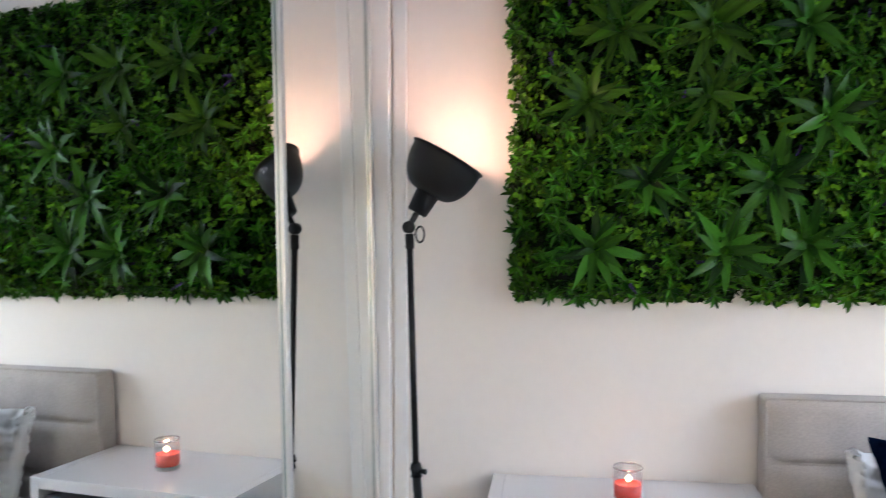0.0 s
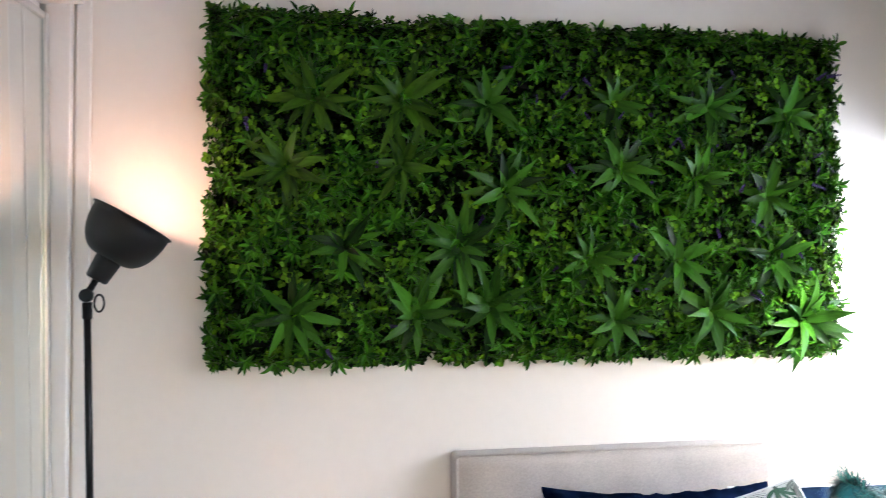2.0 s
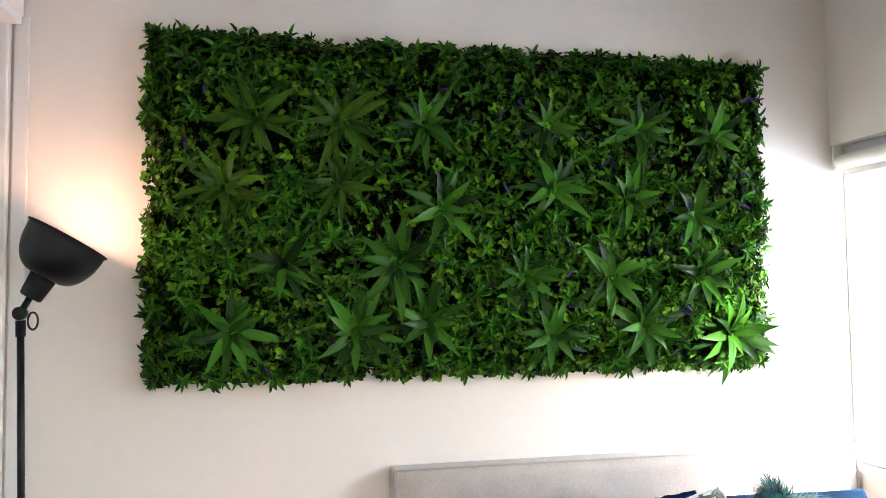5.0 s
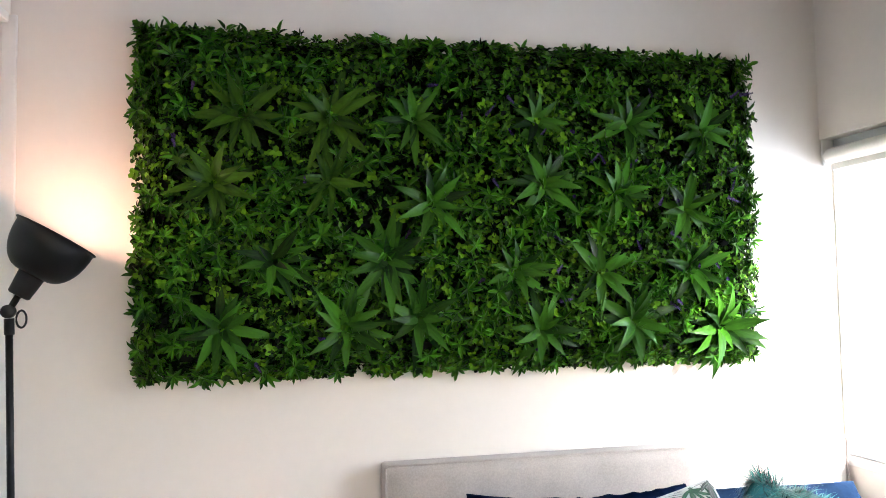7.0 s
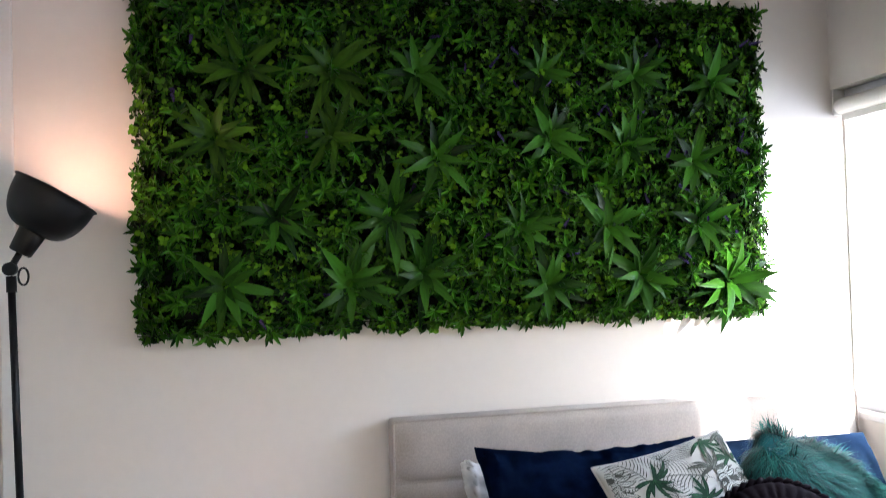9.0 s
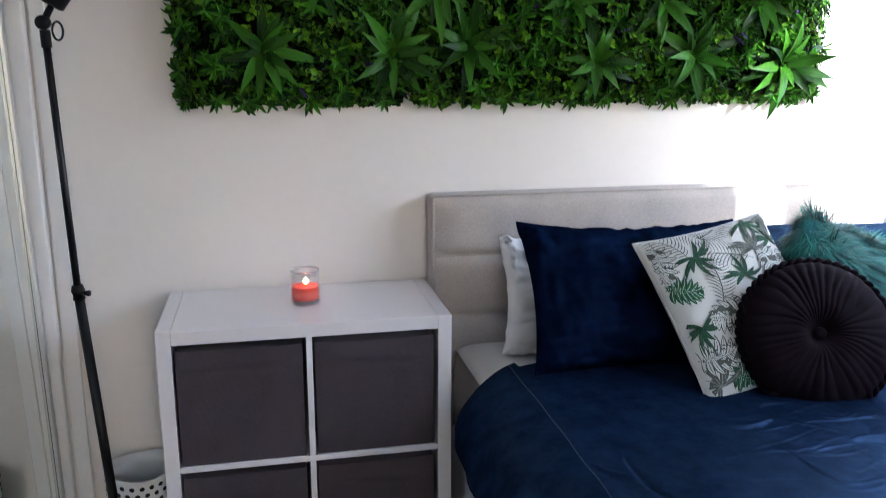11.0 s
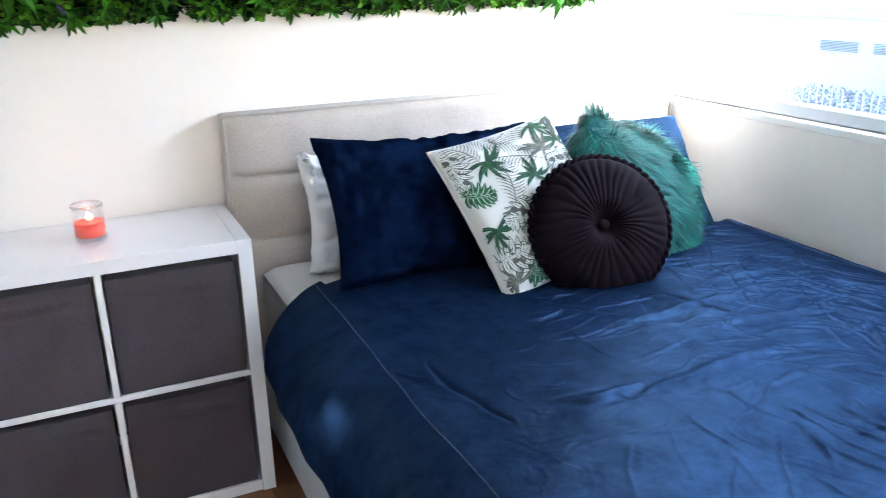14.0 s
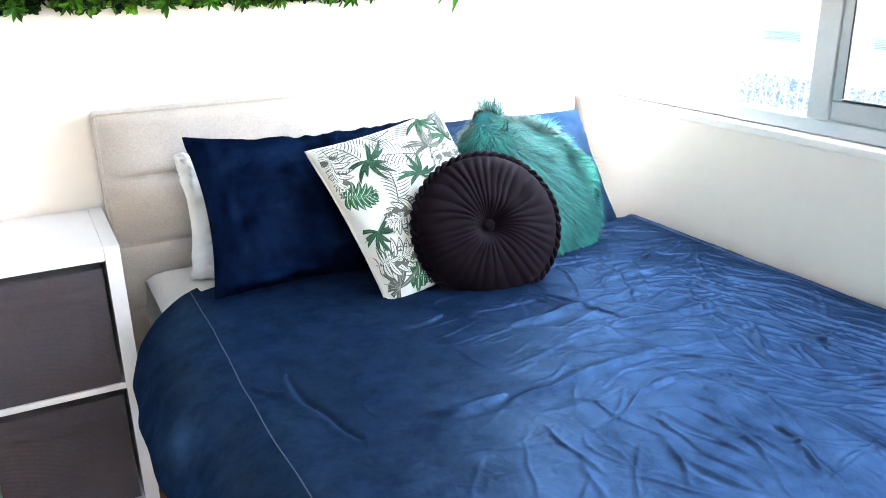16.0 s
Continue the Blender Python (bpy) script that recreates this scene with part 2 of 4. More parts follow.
BOXLEAF = mat("box_leaf", (0.0030, 0.014, 0.001), 0.42, spec=0.11, vary=0.5, scale=9, fine=40, island=0.75, hue=(0.060, 0.168, 0.006))
LIMELEAF = mat("lime_leaf", (0.0090, 0.046, 0.0015), 0.42, spec=0.10, vary=0.4, scale=8, fine=40, island=0.65, hue=(0.112, 0.265, 0.006))
SPRAYLEAF = mat("spray_leaf", (0.010, 0.056, 0.004), 0.40, spec=0.12, vary=0.4, scale=8, fine=40, island=0.5, hue=(0.068, 0.225, 0.008))
# Dark fern green, pushed near black to paint the shade between leaves.
DARKLEAF = mat("dark_fern_gap_shade", (0.0015, 0.0065, 0.001), 0.6, spec=0.05, vary=0.5, scale=8, fine=40, island=0.6, hue=(0.007, 0.024, 0.003))
STEMS = mat("dark_backing", (0.003, 0.004, 0.003), 0.8, vary=0.3)
PURPLE = mat("purple_floret", (0.018, 0.009, 0.040), 0.7, vary=0.4, scale=40, island=0.6, hue=(0.075, 0.042, 0.17), spec=0.2)
FACADE = mat("white_render", (0.88, 0.87, 0.85), 0.85, vary=0.06, scale=0.5, fine=5)
LOUVRE = mat("grey_louvre", (0.44, 0.43, 0.44), 0.5, vary=0.1)
GROUND = mat("pale_paving", (0.50, 0.48, 0.45), 0.9, vary=0.2, scale=0.3, fine=3)
# Shrub colour paled to grey, imitating the glare outside.
SHRUB = mat("glare_paled_leaf", (0.42, 0.40, 0.42), 0.6, vary=0.35, scale=2, island=0.6)


# ---- mesh helpers ----
def mesh_of(name, bm, material, smooth=False):
    me = bpy.data.meshes.new(name)
    bm.to_mesh(me)
    bm.free()
    me.materials.append(material)
    if smooth:
        me.polygons.foreach_set("use_smooth", [True] * len(me.polygons))
    return me


def part(name, bm, material, parent=None, label="", smooth=False, kind=""):
    ob = new(name, mesh_of(name, bm, material, smooth))
    if parent is not None:
        ob.parent = parent
    return tagged(ob, label=label, kind=kind)


def thing(name, label, category, at=(0, 0, 0), group="", kind=""):
    ob = new(name)
    ob.location = at
    ob.empty_display_size = 0.05
    return tagged(ob, label=label, category=category, group=group, kind=kind)


def raw(name, verts, faces, material, parent=None, label="", smooth=True, kind=""):
    me = bpy.data.meshes.new(name)
    me.from_pydata(np.asarray(verts).tolist(), [], faces)
    me.materials.append(material)
    if smooth:
        me.polygons.foreach_set("use_smooth", [True] * len(me.polygons))
    ob = new(name, me)
    if parent is not None:
        ob.parent = parent
    return tagged(ob, label=label, kind=kind)


def slab(bm, x0, y0, z0, x1, y1, z1, bevel=0.0, segs=2):
    """A block between two corners with rounded edges."""
    m = Matrix.Translation(((x0 + x1) / 2, (y0 + y1) / 2, (z0 + z1) / 2)) @ Matrix.Diagonal((abs(x1 - x0), abs(y1 - y0), abs(z1 - z0), 1))
    r = bmesh.ops.create_cube(bm, size=1, matrix=m)
    if bevel:
        edges = list({e for v in r["verts"] for e in v.link_edges})
        bmesh.ops.bevel(bm, geom=edges, offset=bevel, segments=segs, profile=0.5, affect="EDGES")
    return bm


def block(*a, bevel=0.0, segs=2):
    return slab(bmesh.new(), *a, bevel=bevel, segs=segs)


def tube(bm, path, radius, sides=10, closed=False):
    """A round bar along a list of points; radius may be one number or one a point."""
    pts = [Vector(p) for p in path]
    rs = radius if isinstance(radius, (list, tuple)) else [radius] * len(pts)
    rings = []
    for i, p in enumerate(pts):
        if closed:
            way = pts[(i + 1) % len(pts)] - pts[i - 1]
        else:
            way = pts[min(i + 1, len(pts) - 1)] - pts[max(i - 1, 0)]
        way.normalize()
        side = way.cross(Vector((0, 0, 1)))
        if side.length < 0.05:
            side = way.cross(Vector((0, 1, 0)))
        side.normalize()
        up = side.cross(way)
        rings.append([bm.verts.new(p + rs[i] * (math.cos(a) * side + math.sin(a) * up)) for a in (2 * math.pi * k / sides for k in range(sides))])
    pairs = list(zip(rings, rings[1:])) + ([(rings[-1], rings[0])] if closed else [])
    for a, b in pairs:
        for k in range(sides):
            bm.faces.new((a[k], a[(k + 1) % sides], b[(k + 1) % sides], b[k]))
    if not closed:
        bm.faces.new(rings[0][::-1])
        bm.faces.new(rings[-1])
    bmesh.ops.recalc_face_normals(bm, faces=bm.faces)
    return bm


def lathe(bm, profile, sides=40, m=None):
    """A turned body about z from (radius, height) pairs, then moved by m."""
    m = m or Matrix()
    rings = []
    for r, h in profile:
        if r < 1e-5:
            rings.append([bm.verts.new(m @ Vector((0, 0, h)))])
        else:
            rings.append([bm.verts.new(m @ Vector((r * math.cos(a), r * math.sin(a), h))) for a in (2 * math.pi * k / sides for k in range(sides))])
    for a, b in zip(rings, rings[1:]):
        for k in range(sides):
            q = [a[k % len(a)], a[(k + 1) % len(a)], b[(k + 1) % len(b)], b[k % len(b)]]
            q = list(dict.fromkeys(q))
            if len(q) > 2:
                bm.faces.new(q)
    bmesh.ops.recalc_face_normals(bm, faces=bm.faces)
    return bm


def grid_faces(nu, nv, first=0, wrap=False):
    f = []
    for i in range(nu - 1):
        for j in range(nv if wrap else nv - 1):
            j2 = (j + 1) % nv
            f.append((first + i * nv + j, first + (i + 1) * nv + j, first + (i + 1) * nv + j2, first + i * nv + j2))
    return f


def frame_of(center, x_way, up_way):
    """A pose from a centre, the way of its x axis and about that of its y axis; z comes towards the viewer."""
    x = Vector(x_way).normalized()
    z = x.cross(Vector(up_way)).normalized()
    y = z.cross(x)
    return Matrix.Translation(center) @ Matrix((x, y, z)).transposed().to_4x4()


# ---- the room ----
def wall(name, bm, label, material=PAINT):
    return tagged(part(name, bm, material), label=label, category="wall", kind="structure")


wall("wall_north", block(-1.0, 0, -0.02, 2.70, 0.15, CEIL), "warm white painted plaster wall behind the bed")
bm = block(XR, -4.0, -0.02, XR + 0.13, 0, SILL)
slab(bm, XR, -4.0, LINTEL, XR + 0.13, 0, CEIL)
slab(bm, XR, -4.0, SILL, XR + 0.13, -2.32, LINTEL)
wall("wall_east", bm, "warm white painted wall with a wide window opening")
# Unseen, added outside to block sun at the window's south part and the door.
wall("wall_sun_blocker", block(XR + 0.132, -10.0, -6.0, 3.17, -3.0, 4.7), "unseen outside wall added to block the sun", FACADE)
# Unseen opening and glazed door, added so sky light fills the room.
bm = block(-1.6, -4.15, -0.02, 0.20, -4.0, CEIL)
slab(bm, 2.20, -4.15, -0.02, 2.70, -4.0, CEIL)
slab(bm, 0.20, -4.15, 2.15, 2.20, -4.0, CEIL)
wall("wall_south", bm, "plain warm white wall with an opening added for fill light")
door = thing("door_fill", "unseen glazed door in a white frame, added for fill light", "door", (0.20, -4.12, 0), kind="structure")
for a in ((0.0, 0, 0, 0.06, 0.08, 2.15), (1.94, 0, 0, 2.00, 0.08, 2.15), (0.97, 0, 0.06, 1.03, 0.08, 2.09), (0.06, 0, 2.09, 1.94, 0.08, 2.15), (0.06, 0, 0, 1.94, 0.08, 0.06)):
    part("door_frame", block(*a, bevel=0.003), TRIM, door)
for x0, x1 in ((0.06, 0.97), (1.03, 1.94)):
    gp = part("pane", block(x0, 0.036, 0.06, x1, 0.042, 2.09), PANE, door)
    gp.visible_shadow = False
bm = block(XL - 0.12, -4.05, 2.372, XL, -0.004, CEIL)
slab(bm, XL - 0.12, -4.05, -0.02, XL, -3.0, 2.372)
slab(bm, -1.0, -4.05, -0.02, -0.90, -0.06, CEIL)
bm.transform(WEST)
wall("wall_west", bm, "warm white painted wall above the mirrored wardrobe")
tagged(part("ceiling", block(-1.6, -4.15, CEIL, 2.70, 0.15, CEIL + 0.1), CEIL_PAINT), label="plain white painted ceiling", category="ceiling", kind="structure")
floor = tagged(part("floor", block(-1.6, -4.15, -0.12, 2.70, 0.15, -0.012), JOINT), label="reddish brown timber plank floor", category="floor", kind="structure")

# casing and jamb of the wardrobe opening
bm = block(XL - 0.022, -0.012, 0, XL + 0.020, 0, 2.372, bevel=0.003)
slab(bm, XL - 0.100, -0.030, 0, XL - 0.030, -0.004, 2.372, bevel=0.004)
slab(bm, XL - 0.135, -3.0, 2.318, XL - 0.118, -0.024, 2.372, bevel=0.003)
slab(bm, XL - 0.118, -3.0, 2.345, XL + 0.004, -0.024, 2.372, bevel=0.003)
bm.transform(WEST)
tagged(part("trim", bm, TRIM), label="white gloss door jamb and head casing", category="trim", kind="structure")
bm = block(XL - 0.105, -3.0, 0.0, XL + 0.02, -0.024, 0.022, bevel=0.004)
bm.transform(WEST)
slab(bm, XL + 0.004, -0.014, 0.0, 0.76, 0, 0.07, bevel=0.003)
tagged(part("baseboard", bm, TRIM), label="low white skirting board and wardrobe bottom track", category="baseboard", kind="structure")


def mirror_door(x, y0, y1):
    """A sliding mirror leaf with a slim aluminium frame; it faces +x."""
    d = thing("mirror_door", "sliding wardrobe door with full-height mirror and slim pale aluminium frame", "wardrobe door", (x, y0, 0.022), "sliding wardrobe doors")
    h, w = 2.29, y1 - y0
    part("mirror_pane", block(-0.006, 0.014, 0.03, 0, w - 0.014, h - 0.02, bevel=0.001), MIRROR, d, "clear silvered mirror")
    part("pane_edge", block(-0.007, w - 0.0135, 0.03, 0.001, w - 0.0115, h - 0.02), MIRROR_EDGE, d, "greenish glass edge")
    for name, a in (("stile", (-0.022, 0, 0, 0.010, 0.0125, h)), ("stile", (-0.022, w - 0.0115, 0, 0.010, w + 0.011, h)),
                    ("rail", (-0.022, 0.014, 0, 0.008, w - 0.014, 0.03)), ("rail", (-0.022, 0.014, h - 0.02, 0.008, w - 0.014, h))):
        part(name, block(*a, bevel=0.003), ALU, d)
    d.matrix_world = WEST @ Matrix.Translation((x, y0, 0.022)) @ Matrix.Rotation(radians(-0.9), 4, "Y")   # the leaves lean a little
    return d


mirror_door(-0.346, -0.93, -0.045)
mirror_door(-0.306, -1.86, -0.735)

# window
win = thing("window_1", "wide silver aluminium sliding window over a painted sill", "window", (XR, 0, SILL), kind="structure")
FX = 0.040
part("window_sill", block(-0.004, -2.32, -0.018, 0.128, -0.002, 0.004, bevel=0.002), TRIM, win)
# White trim on the silver frame's corner jamb imitates glare washing it out.
part("jamb", block(FX + 0.01, -0.016, 0.046, FX + 0.06, -0.004, LINTEL - SILL - 0.052, bevel=0.002), TRIM, win)
fr = part("window_frame", block(FX, -2.32, 0.006, FX + 0.06, -0.002, 0.044, bevel=0.003), WINFRAME, win)
for nm, a in (("head_rail", (FX, -2.32, LINTEL - SILL - 0.05, FX + 0.06, -0.002, LINTEL - SILL - 0.002)),
                            ("jamb", (FX, -2.318, 0.044, FX + 0.06, -2.288, LINTEL - SILL - 0.05)),
              ("mullion", (FX, -1.076, 0.044, FX + 0.06, -1.012, LINTEL - SILL - 0.05))):
    part(nm, block(*a, bevel=0.003), WINFRAME, fr)
pane = part("pane", block(FX + 0.036, -1.012, 0.044, FX + 0.040, -0.017, LINTEL - SILL - 0.05), PANE, win)
pane.visible_shadow = False
sash = part("sliding_sash", block(FX + 0.006, -2.288, 0.046, FX + 0.030, -1.079, 0.098, bevel=0.003), WINFRAME, win, "sliding sash with dark rubber seal")
for nm, a, mm in (("stile", (FX + 0.006, -1.108, 0.099, FX + 0.030, -1.079, LINTEL - SILL - 0.056), WINFRAME),
                  ("stile", (FX + 0.006, -2.288, 0.099, FX + 0.030, -2.252, LINTEL - SILL - 0.056), WINFRAME),
                  ("seal", (FX + 0.003, -2.25, 0.0985, FX + 0.012, -1.110, 0.104), SEAL),
                  ("seal", (FX + 0.003, -1.114, 0.105, FX + 0.012, -1.1085, LINTEL - SILL - 0.056), SEAL)):
    part(nm, block(*a, bevel=0.0015), mm, sash)
sp = part("pane", block(FX + 0.016, -2.25, 0.106, FX + 0.020, -1.116, LINTEL - SILL - 0.06), PANE, win)
sp.visible_shadow = False

# roller blind
blind = thing("roller_blind", "rolled-up white roller blind with bead chain under the lintel", "blind", (XR + 0.018, -0.030, 2.020))
bm = lathe(bmesh.new(), [(0, 0), (0.027, 0), (0.029, 0.004), (0.029, 2.20), (0.027, 2.204), (0, 2.204)], 28, Matrix.Rotation(radians(90), 4, "X"))
part("cloth_roll", bm, BLINDCLOTH, blind, smooth=True)
part("hem_bar", block(-0.006, -2.19, -0.052, 0.004, -0.01, -0.030, bevel=0.003), BLINDCLOTH, blind)
part("cloth", block(0.0245, -2.19, -0.045, 0.0260, -0.01, 0.0), BLINDCLOTH, blind)
for y in (0.012, -2.212):
    part("bracket", block(-0.024, y - 0.004, -0.030, 0.030, y + 0.004, 0.063, bevel=0.003), TRIM, blind)
part("chain_wheel", lathe(bmesh.new(), [(0, 0), (0.024, 0), (0.026, 0.005), (0.024, 0.012), (0, 0.012)], 24, Matrix.Translation((0, 0.007, 0)) @ Matrix.Rotation(radians(90), 4, "X")), TRIM, blind, smooth=True)
bm = bmesh.new()
for x in (-0.026, 0.026):
    for k in range(75):
        bmesh.ops.create_icosphere(bm, subdivisions=1, radius=0.0022, matrix=Matrix.Translation((x, 0.001, -0.01 - 0.0075 * k)))
part("bead_chain", bm, TRIM, blind, "white bead chain", kind="stuff")


# ---- bed ----
bed = thing("bed", "double bed with greige linen channelled headboard and pale base", "bed", (0.772, -0.012, 0))


def cushion_face(x0, z0, x1, z1, y, puff, nx=40, nz=14):
    """A padded cloth panel in the plane y, facing -y, with rolled edges."""
    v = []
    for i in range(nx):
        for j in range(nz):
            u, w = i / (nx - 1) * 2 - 1, j / (nz - 1) * 2 - 1
            e = (1 - abs(u) ** 24) ** 0.5 * (1 - abs(w) ** 6) ** 0.5
            x, z = x0 + (x1 - x0) * (u + 1) / 2, z0 + (z1 - z0) * (w + 1) / 2
            n = 0.0025 * noise.noise((x * 5, z * 5, 3.1)) + 0.0012 * noise.noise((x * 21, z * 9, 1.0))
            v.append((x, y - puff * e - n * e, z))
    return v, [f[::-1] for f in grid_faces(nx, nz)]


BW = 1.606
hb = part("headboard", block(0, -0.080, 0.02, BW, 0, 1.040, bevel=0.012, segs=4), HEADCLOTH, bed, smooth=False)
for a, b in ((0.857, 1.034), (0.664, 0.851), (0.472, 0.658), (0.280, 0.466)):
    v, f = cushion_face(0.010, a, BW - 0.010, b, -0.079, 0.019)
    raw("padded_panel", v, f, HEADCLOTH, hb)
bm = tube(bmesh.new(), [(0.004, -0.083, 0.03), (0.004, -0.083, 1.030), (0.012, -0.083, 1.038), (BW - 0.012, -0.083, 1.038), (BW - 0.004, -0.083, 1.03), (BW - 0.004, -0.083, 0.03)], 0.0035, 8)
part("piping", bm, HEADCLOTH, hb, smooth=True)
part("base", block(0.040, -2.16, 0.045, BW - 0.02, -0.105, 0.315, bevel=0.018, segs=4), BASECLOTH, bed, "pale grey linen bed base")
for x in (0.10, BW - 0.12):
    for y in (-0.25, -2.05):
        part("foot", block(x - 0.03, y - 0.03, 0, x + 0.03, y + 0.03, 0.045, bevel=0.004), BLACK, bed)

# mattress under a fitted sheet
MX0, MX1 = 0.842, 2.325
nx, ny = 60, 70
verts = []
for i in range(nx):
    for j in range(ny):
        u, w = i / (nx - 1), j / (ny - 1)
        x, y = MX0 + (MX1 - MX0) * u, -0.125 - 2.02 * w
        ed = min(u, 1 - u) * (MX1 - MX0)
        ey = min(w, 1 - w) * 2.02
        d = min(ed, ey, 0.06)
        z = 0.596 - 0.035 * (1 - (d / 0.06)) ** 2 + 0.004 * noise.noise((x * 9, y * 9, 0.5))
        verts.append((x, y, z))
base_n = len(verts)
rim = [i * ny for i in range(nx)] + [(nx - 1) * ny + j for j in range(1, ny)] + [i * ny + ny - 1 for i in range(nx - 2, -1, -1)] + [j for j in range(ny - 2, 0, -1)]
for k in rim:
    x, y, z = verts[k]
    cx, cy = (MX0 + MX1) / 2, -1.135
    verts.append((x - 0.010 * (1 if x < cx else -1) * (abs(x - cx) > 0.74), y, 0.45 + 0.004 * noise.noise((x * 14, y * 14, 2))))
for k in rim:
    x, y, z = verts[k]
    verts.append((x, y, 0.318))
faces = grid_faces(nx, ny)
m = len(rim)
for lvl in range(2):
    for k in range(m):
        a = rim[k] if lvl == 0 else base_n + k
        b = rim[(k + 1) % m] if lvl == 0 else base_n + (k + 1) % m
        c, d = base_n + lvl * m + (k + 1) % m, base_n + lvl * m + k
        faces.append((a, b, c, d))
tagged(raw("mattress", verts, faces, SHEET), label="thick mattress in a white cotton fitted sheet on the bed base", category="mattress")


# ---- duvet ----
# long folds: start x, y, end x, y
FOLDS = [(1.47, -1.08, 1.72, -1.07), (1.64, -0.97, 1.69, -1.09), (1.70, -1.07, 2.01, -1.04), (1.66, -1.18, 2.01, -1.19), (1.81, -0.96, 2.15, -0.93),
         (1.93, -1.16, 2.00, -1.38), (1.94, -1.31, 1.86, -1.46), (1.30, -1.36, 1.71, -1.31), (2.14, -1.07, 2.22, -1.21), (2.22, -1.21, 2.25, -1.42),
         (1.99, -1.37, 2.02, -1.59), (1.86, -1.42, 1.91, -1.49), (1.52, -1.51, 1.55, -1.68), (1.59, -1.55, 1.56, -1.76), (1.46, -1.57, 1.41, -1.71),
         (1.44, -1.64, 1.48, -1.75), (1.66, -1.64, 1.60, -1.81), (1.70, -1.26, 1.81, -1.30), (1.86, -1.59, 1.95, -1.64), (1.00, -1.04, 1.02, -1.33),
         (1.14, -1.30, 1.32, -1.33), (0.91, -1.05, 1.00, -1.13), (1.09, -0.82, 1.24, -0.85), (1.25, -0.94, 1.38, -0.93)]
HIGH = (0, 2, 3, 7, 20)          # the boldest of them
DEEP = 19                        # one sunken fold


def crease(x, y, x0, y0, x1, y1, bow, high, wide, hollow=0.40):
    """One crease along a bowed line: a sharp crest with a softer hollow beside it, fading at both ends."""
    length = math.hypot(x1 - x0, y1 - y0)
    ux, uy = (x1 - x0) / length, (y1 - y0) / length
    u = ((x - x0) * ux + (y - y0) * uy) / length
    v = -(x - x0) * uy + (y - y0) * ux - bow * 4 * u * (1 - u)
    fade = np.clip(u * (1 - u) * 4, 0, 1) ** 0.6
    w = wide * (0.55 + 0.45 * fade)
    shape = np.exp(-np.abs(v / w) ** 1.5) - hollow * np.exp(-((v + 2.1 * w) / (1.6 * w)) ** 2)
    return high * fade * shape


def duvet_creases(x, y):
    x, y = np.ravel(np.asarray(x, float)), np.ravel(np.asarray(y, float))
    h = np.zeros_like(x)
    x, y = x + 0.012 * np.sin(y * 9 + x * 5) + 0.005 * np.sin(y * 23 - x * 11) + 0.002 * np.sin(y * 61 + x * 47), y + 0.012 * np.sin(x * 8 - y * 4) + 0.005 * np.sin(x * 27 + y * 9) + 0.002 * np.sin(x * 57 - y * 35)
    rng = random.Random(44)

    def lay(x0, y0, x1, y1, *rest):
        cx, cy, far = (x0 + x1) / 2, (y0 + y1) / 2, math.hypot(x1 - x0, y1 - y0) / 2 + 0.07
        near = np.nonzero((np.abs(x - cx) < far) & (np.abs(y - cy) < far))[0]
        if len(near):
            h[near] += crease(x[near], y[near], x0, y0, x1, y1, *rest)

    for k, f in enumerate(FOLDS):
        high = -0.010 if k == DEEP else 0.0112 if k in HIGH else 0.0036 if 12 <= k <= 18 else 0.0070
        lay(*f, rng.uniform(-0.012, 0.016), high, 0.0105 if k in HIGH else 0.0078, 0.25)
    # fine creases follow the nearest long fold, and crowd towards the window
    for k in range(1050):
        px_, py_ = rng.uniform(0.93, 2.32), rng.uniform(-2.15, -0.55)
        east = min(1.0, max(0.0, (px_ - 1.05) / 0.7))
        if rng.random() > 0.30 + 0.70 * east:
            continue
        f = min(FOLDS, key=lambda q: (px_ - (q[0] + q[2]) / 2) ** 2 + (py_ - (q[1] + q[3]) / 2) ** 2)
        turn = math.atan2(f[3] - f[1], f[2] - f[0]) + rng.gauss(0, 0.32)
        if rng.random() < 0.14:
            turn += rng.choice((-1, 1)) * rng.uniform(0.6, 1.2)
        half = rng.uniform(0.03, 0.15) * (0.6 + 0.5 * east)
        dx, dy = half * math.cos(turn), half * math.sin(turn)
        high = rng.uniform(0.0007, 0.0040) * (0.30 + 0.70 * east)
        lay(px_ - dx, py_ - dy, px_ + dx, py_ + dy, rng.uniform(-0.02, 0.02), high, rng.uniform(0.0032, 0.0056), 0.30)
    return 0.013 * np.tanh(h / 0.013)


def duvet_folds(x, y):
    """The broad soft waves of the padding under the creases."""
    east = min(1.0, max(0.0, (x - 1.15) / 0.6))
    return 0.010 * noise.noise((x * 2.2, y * 2.6, 0.3)) + (0.003 + 0.003 * east) * noise.noise((x * 5.5, y * 6.5, 4.0)) + 0.0015 * noise.noise((x * 13, y * 13, 9.0)) + 0.0005 * noise.noise((x * 40, y * 40, 2.0))


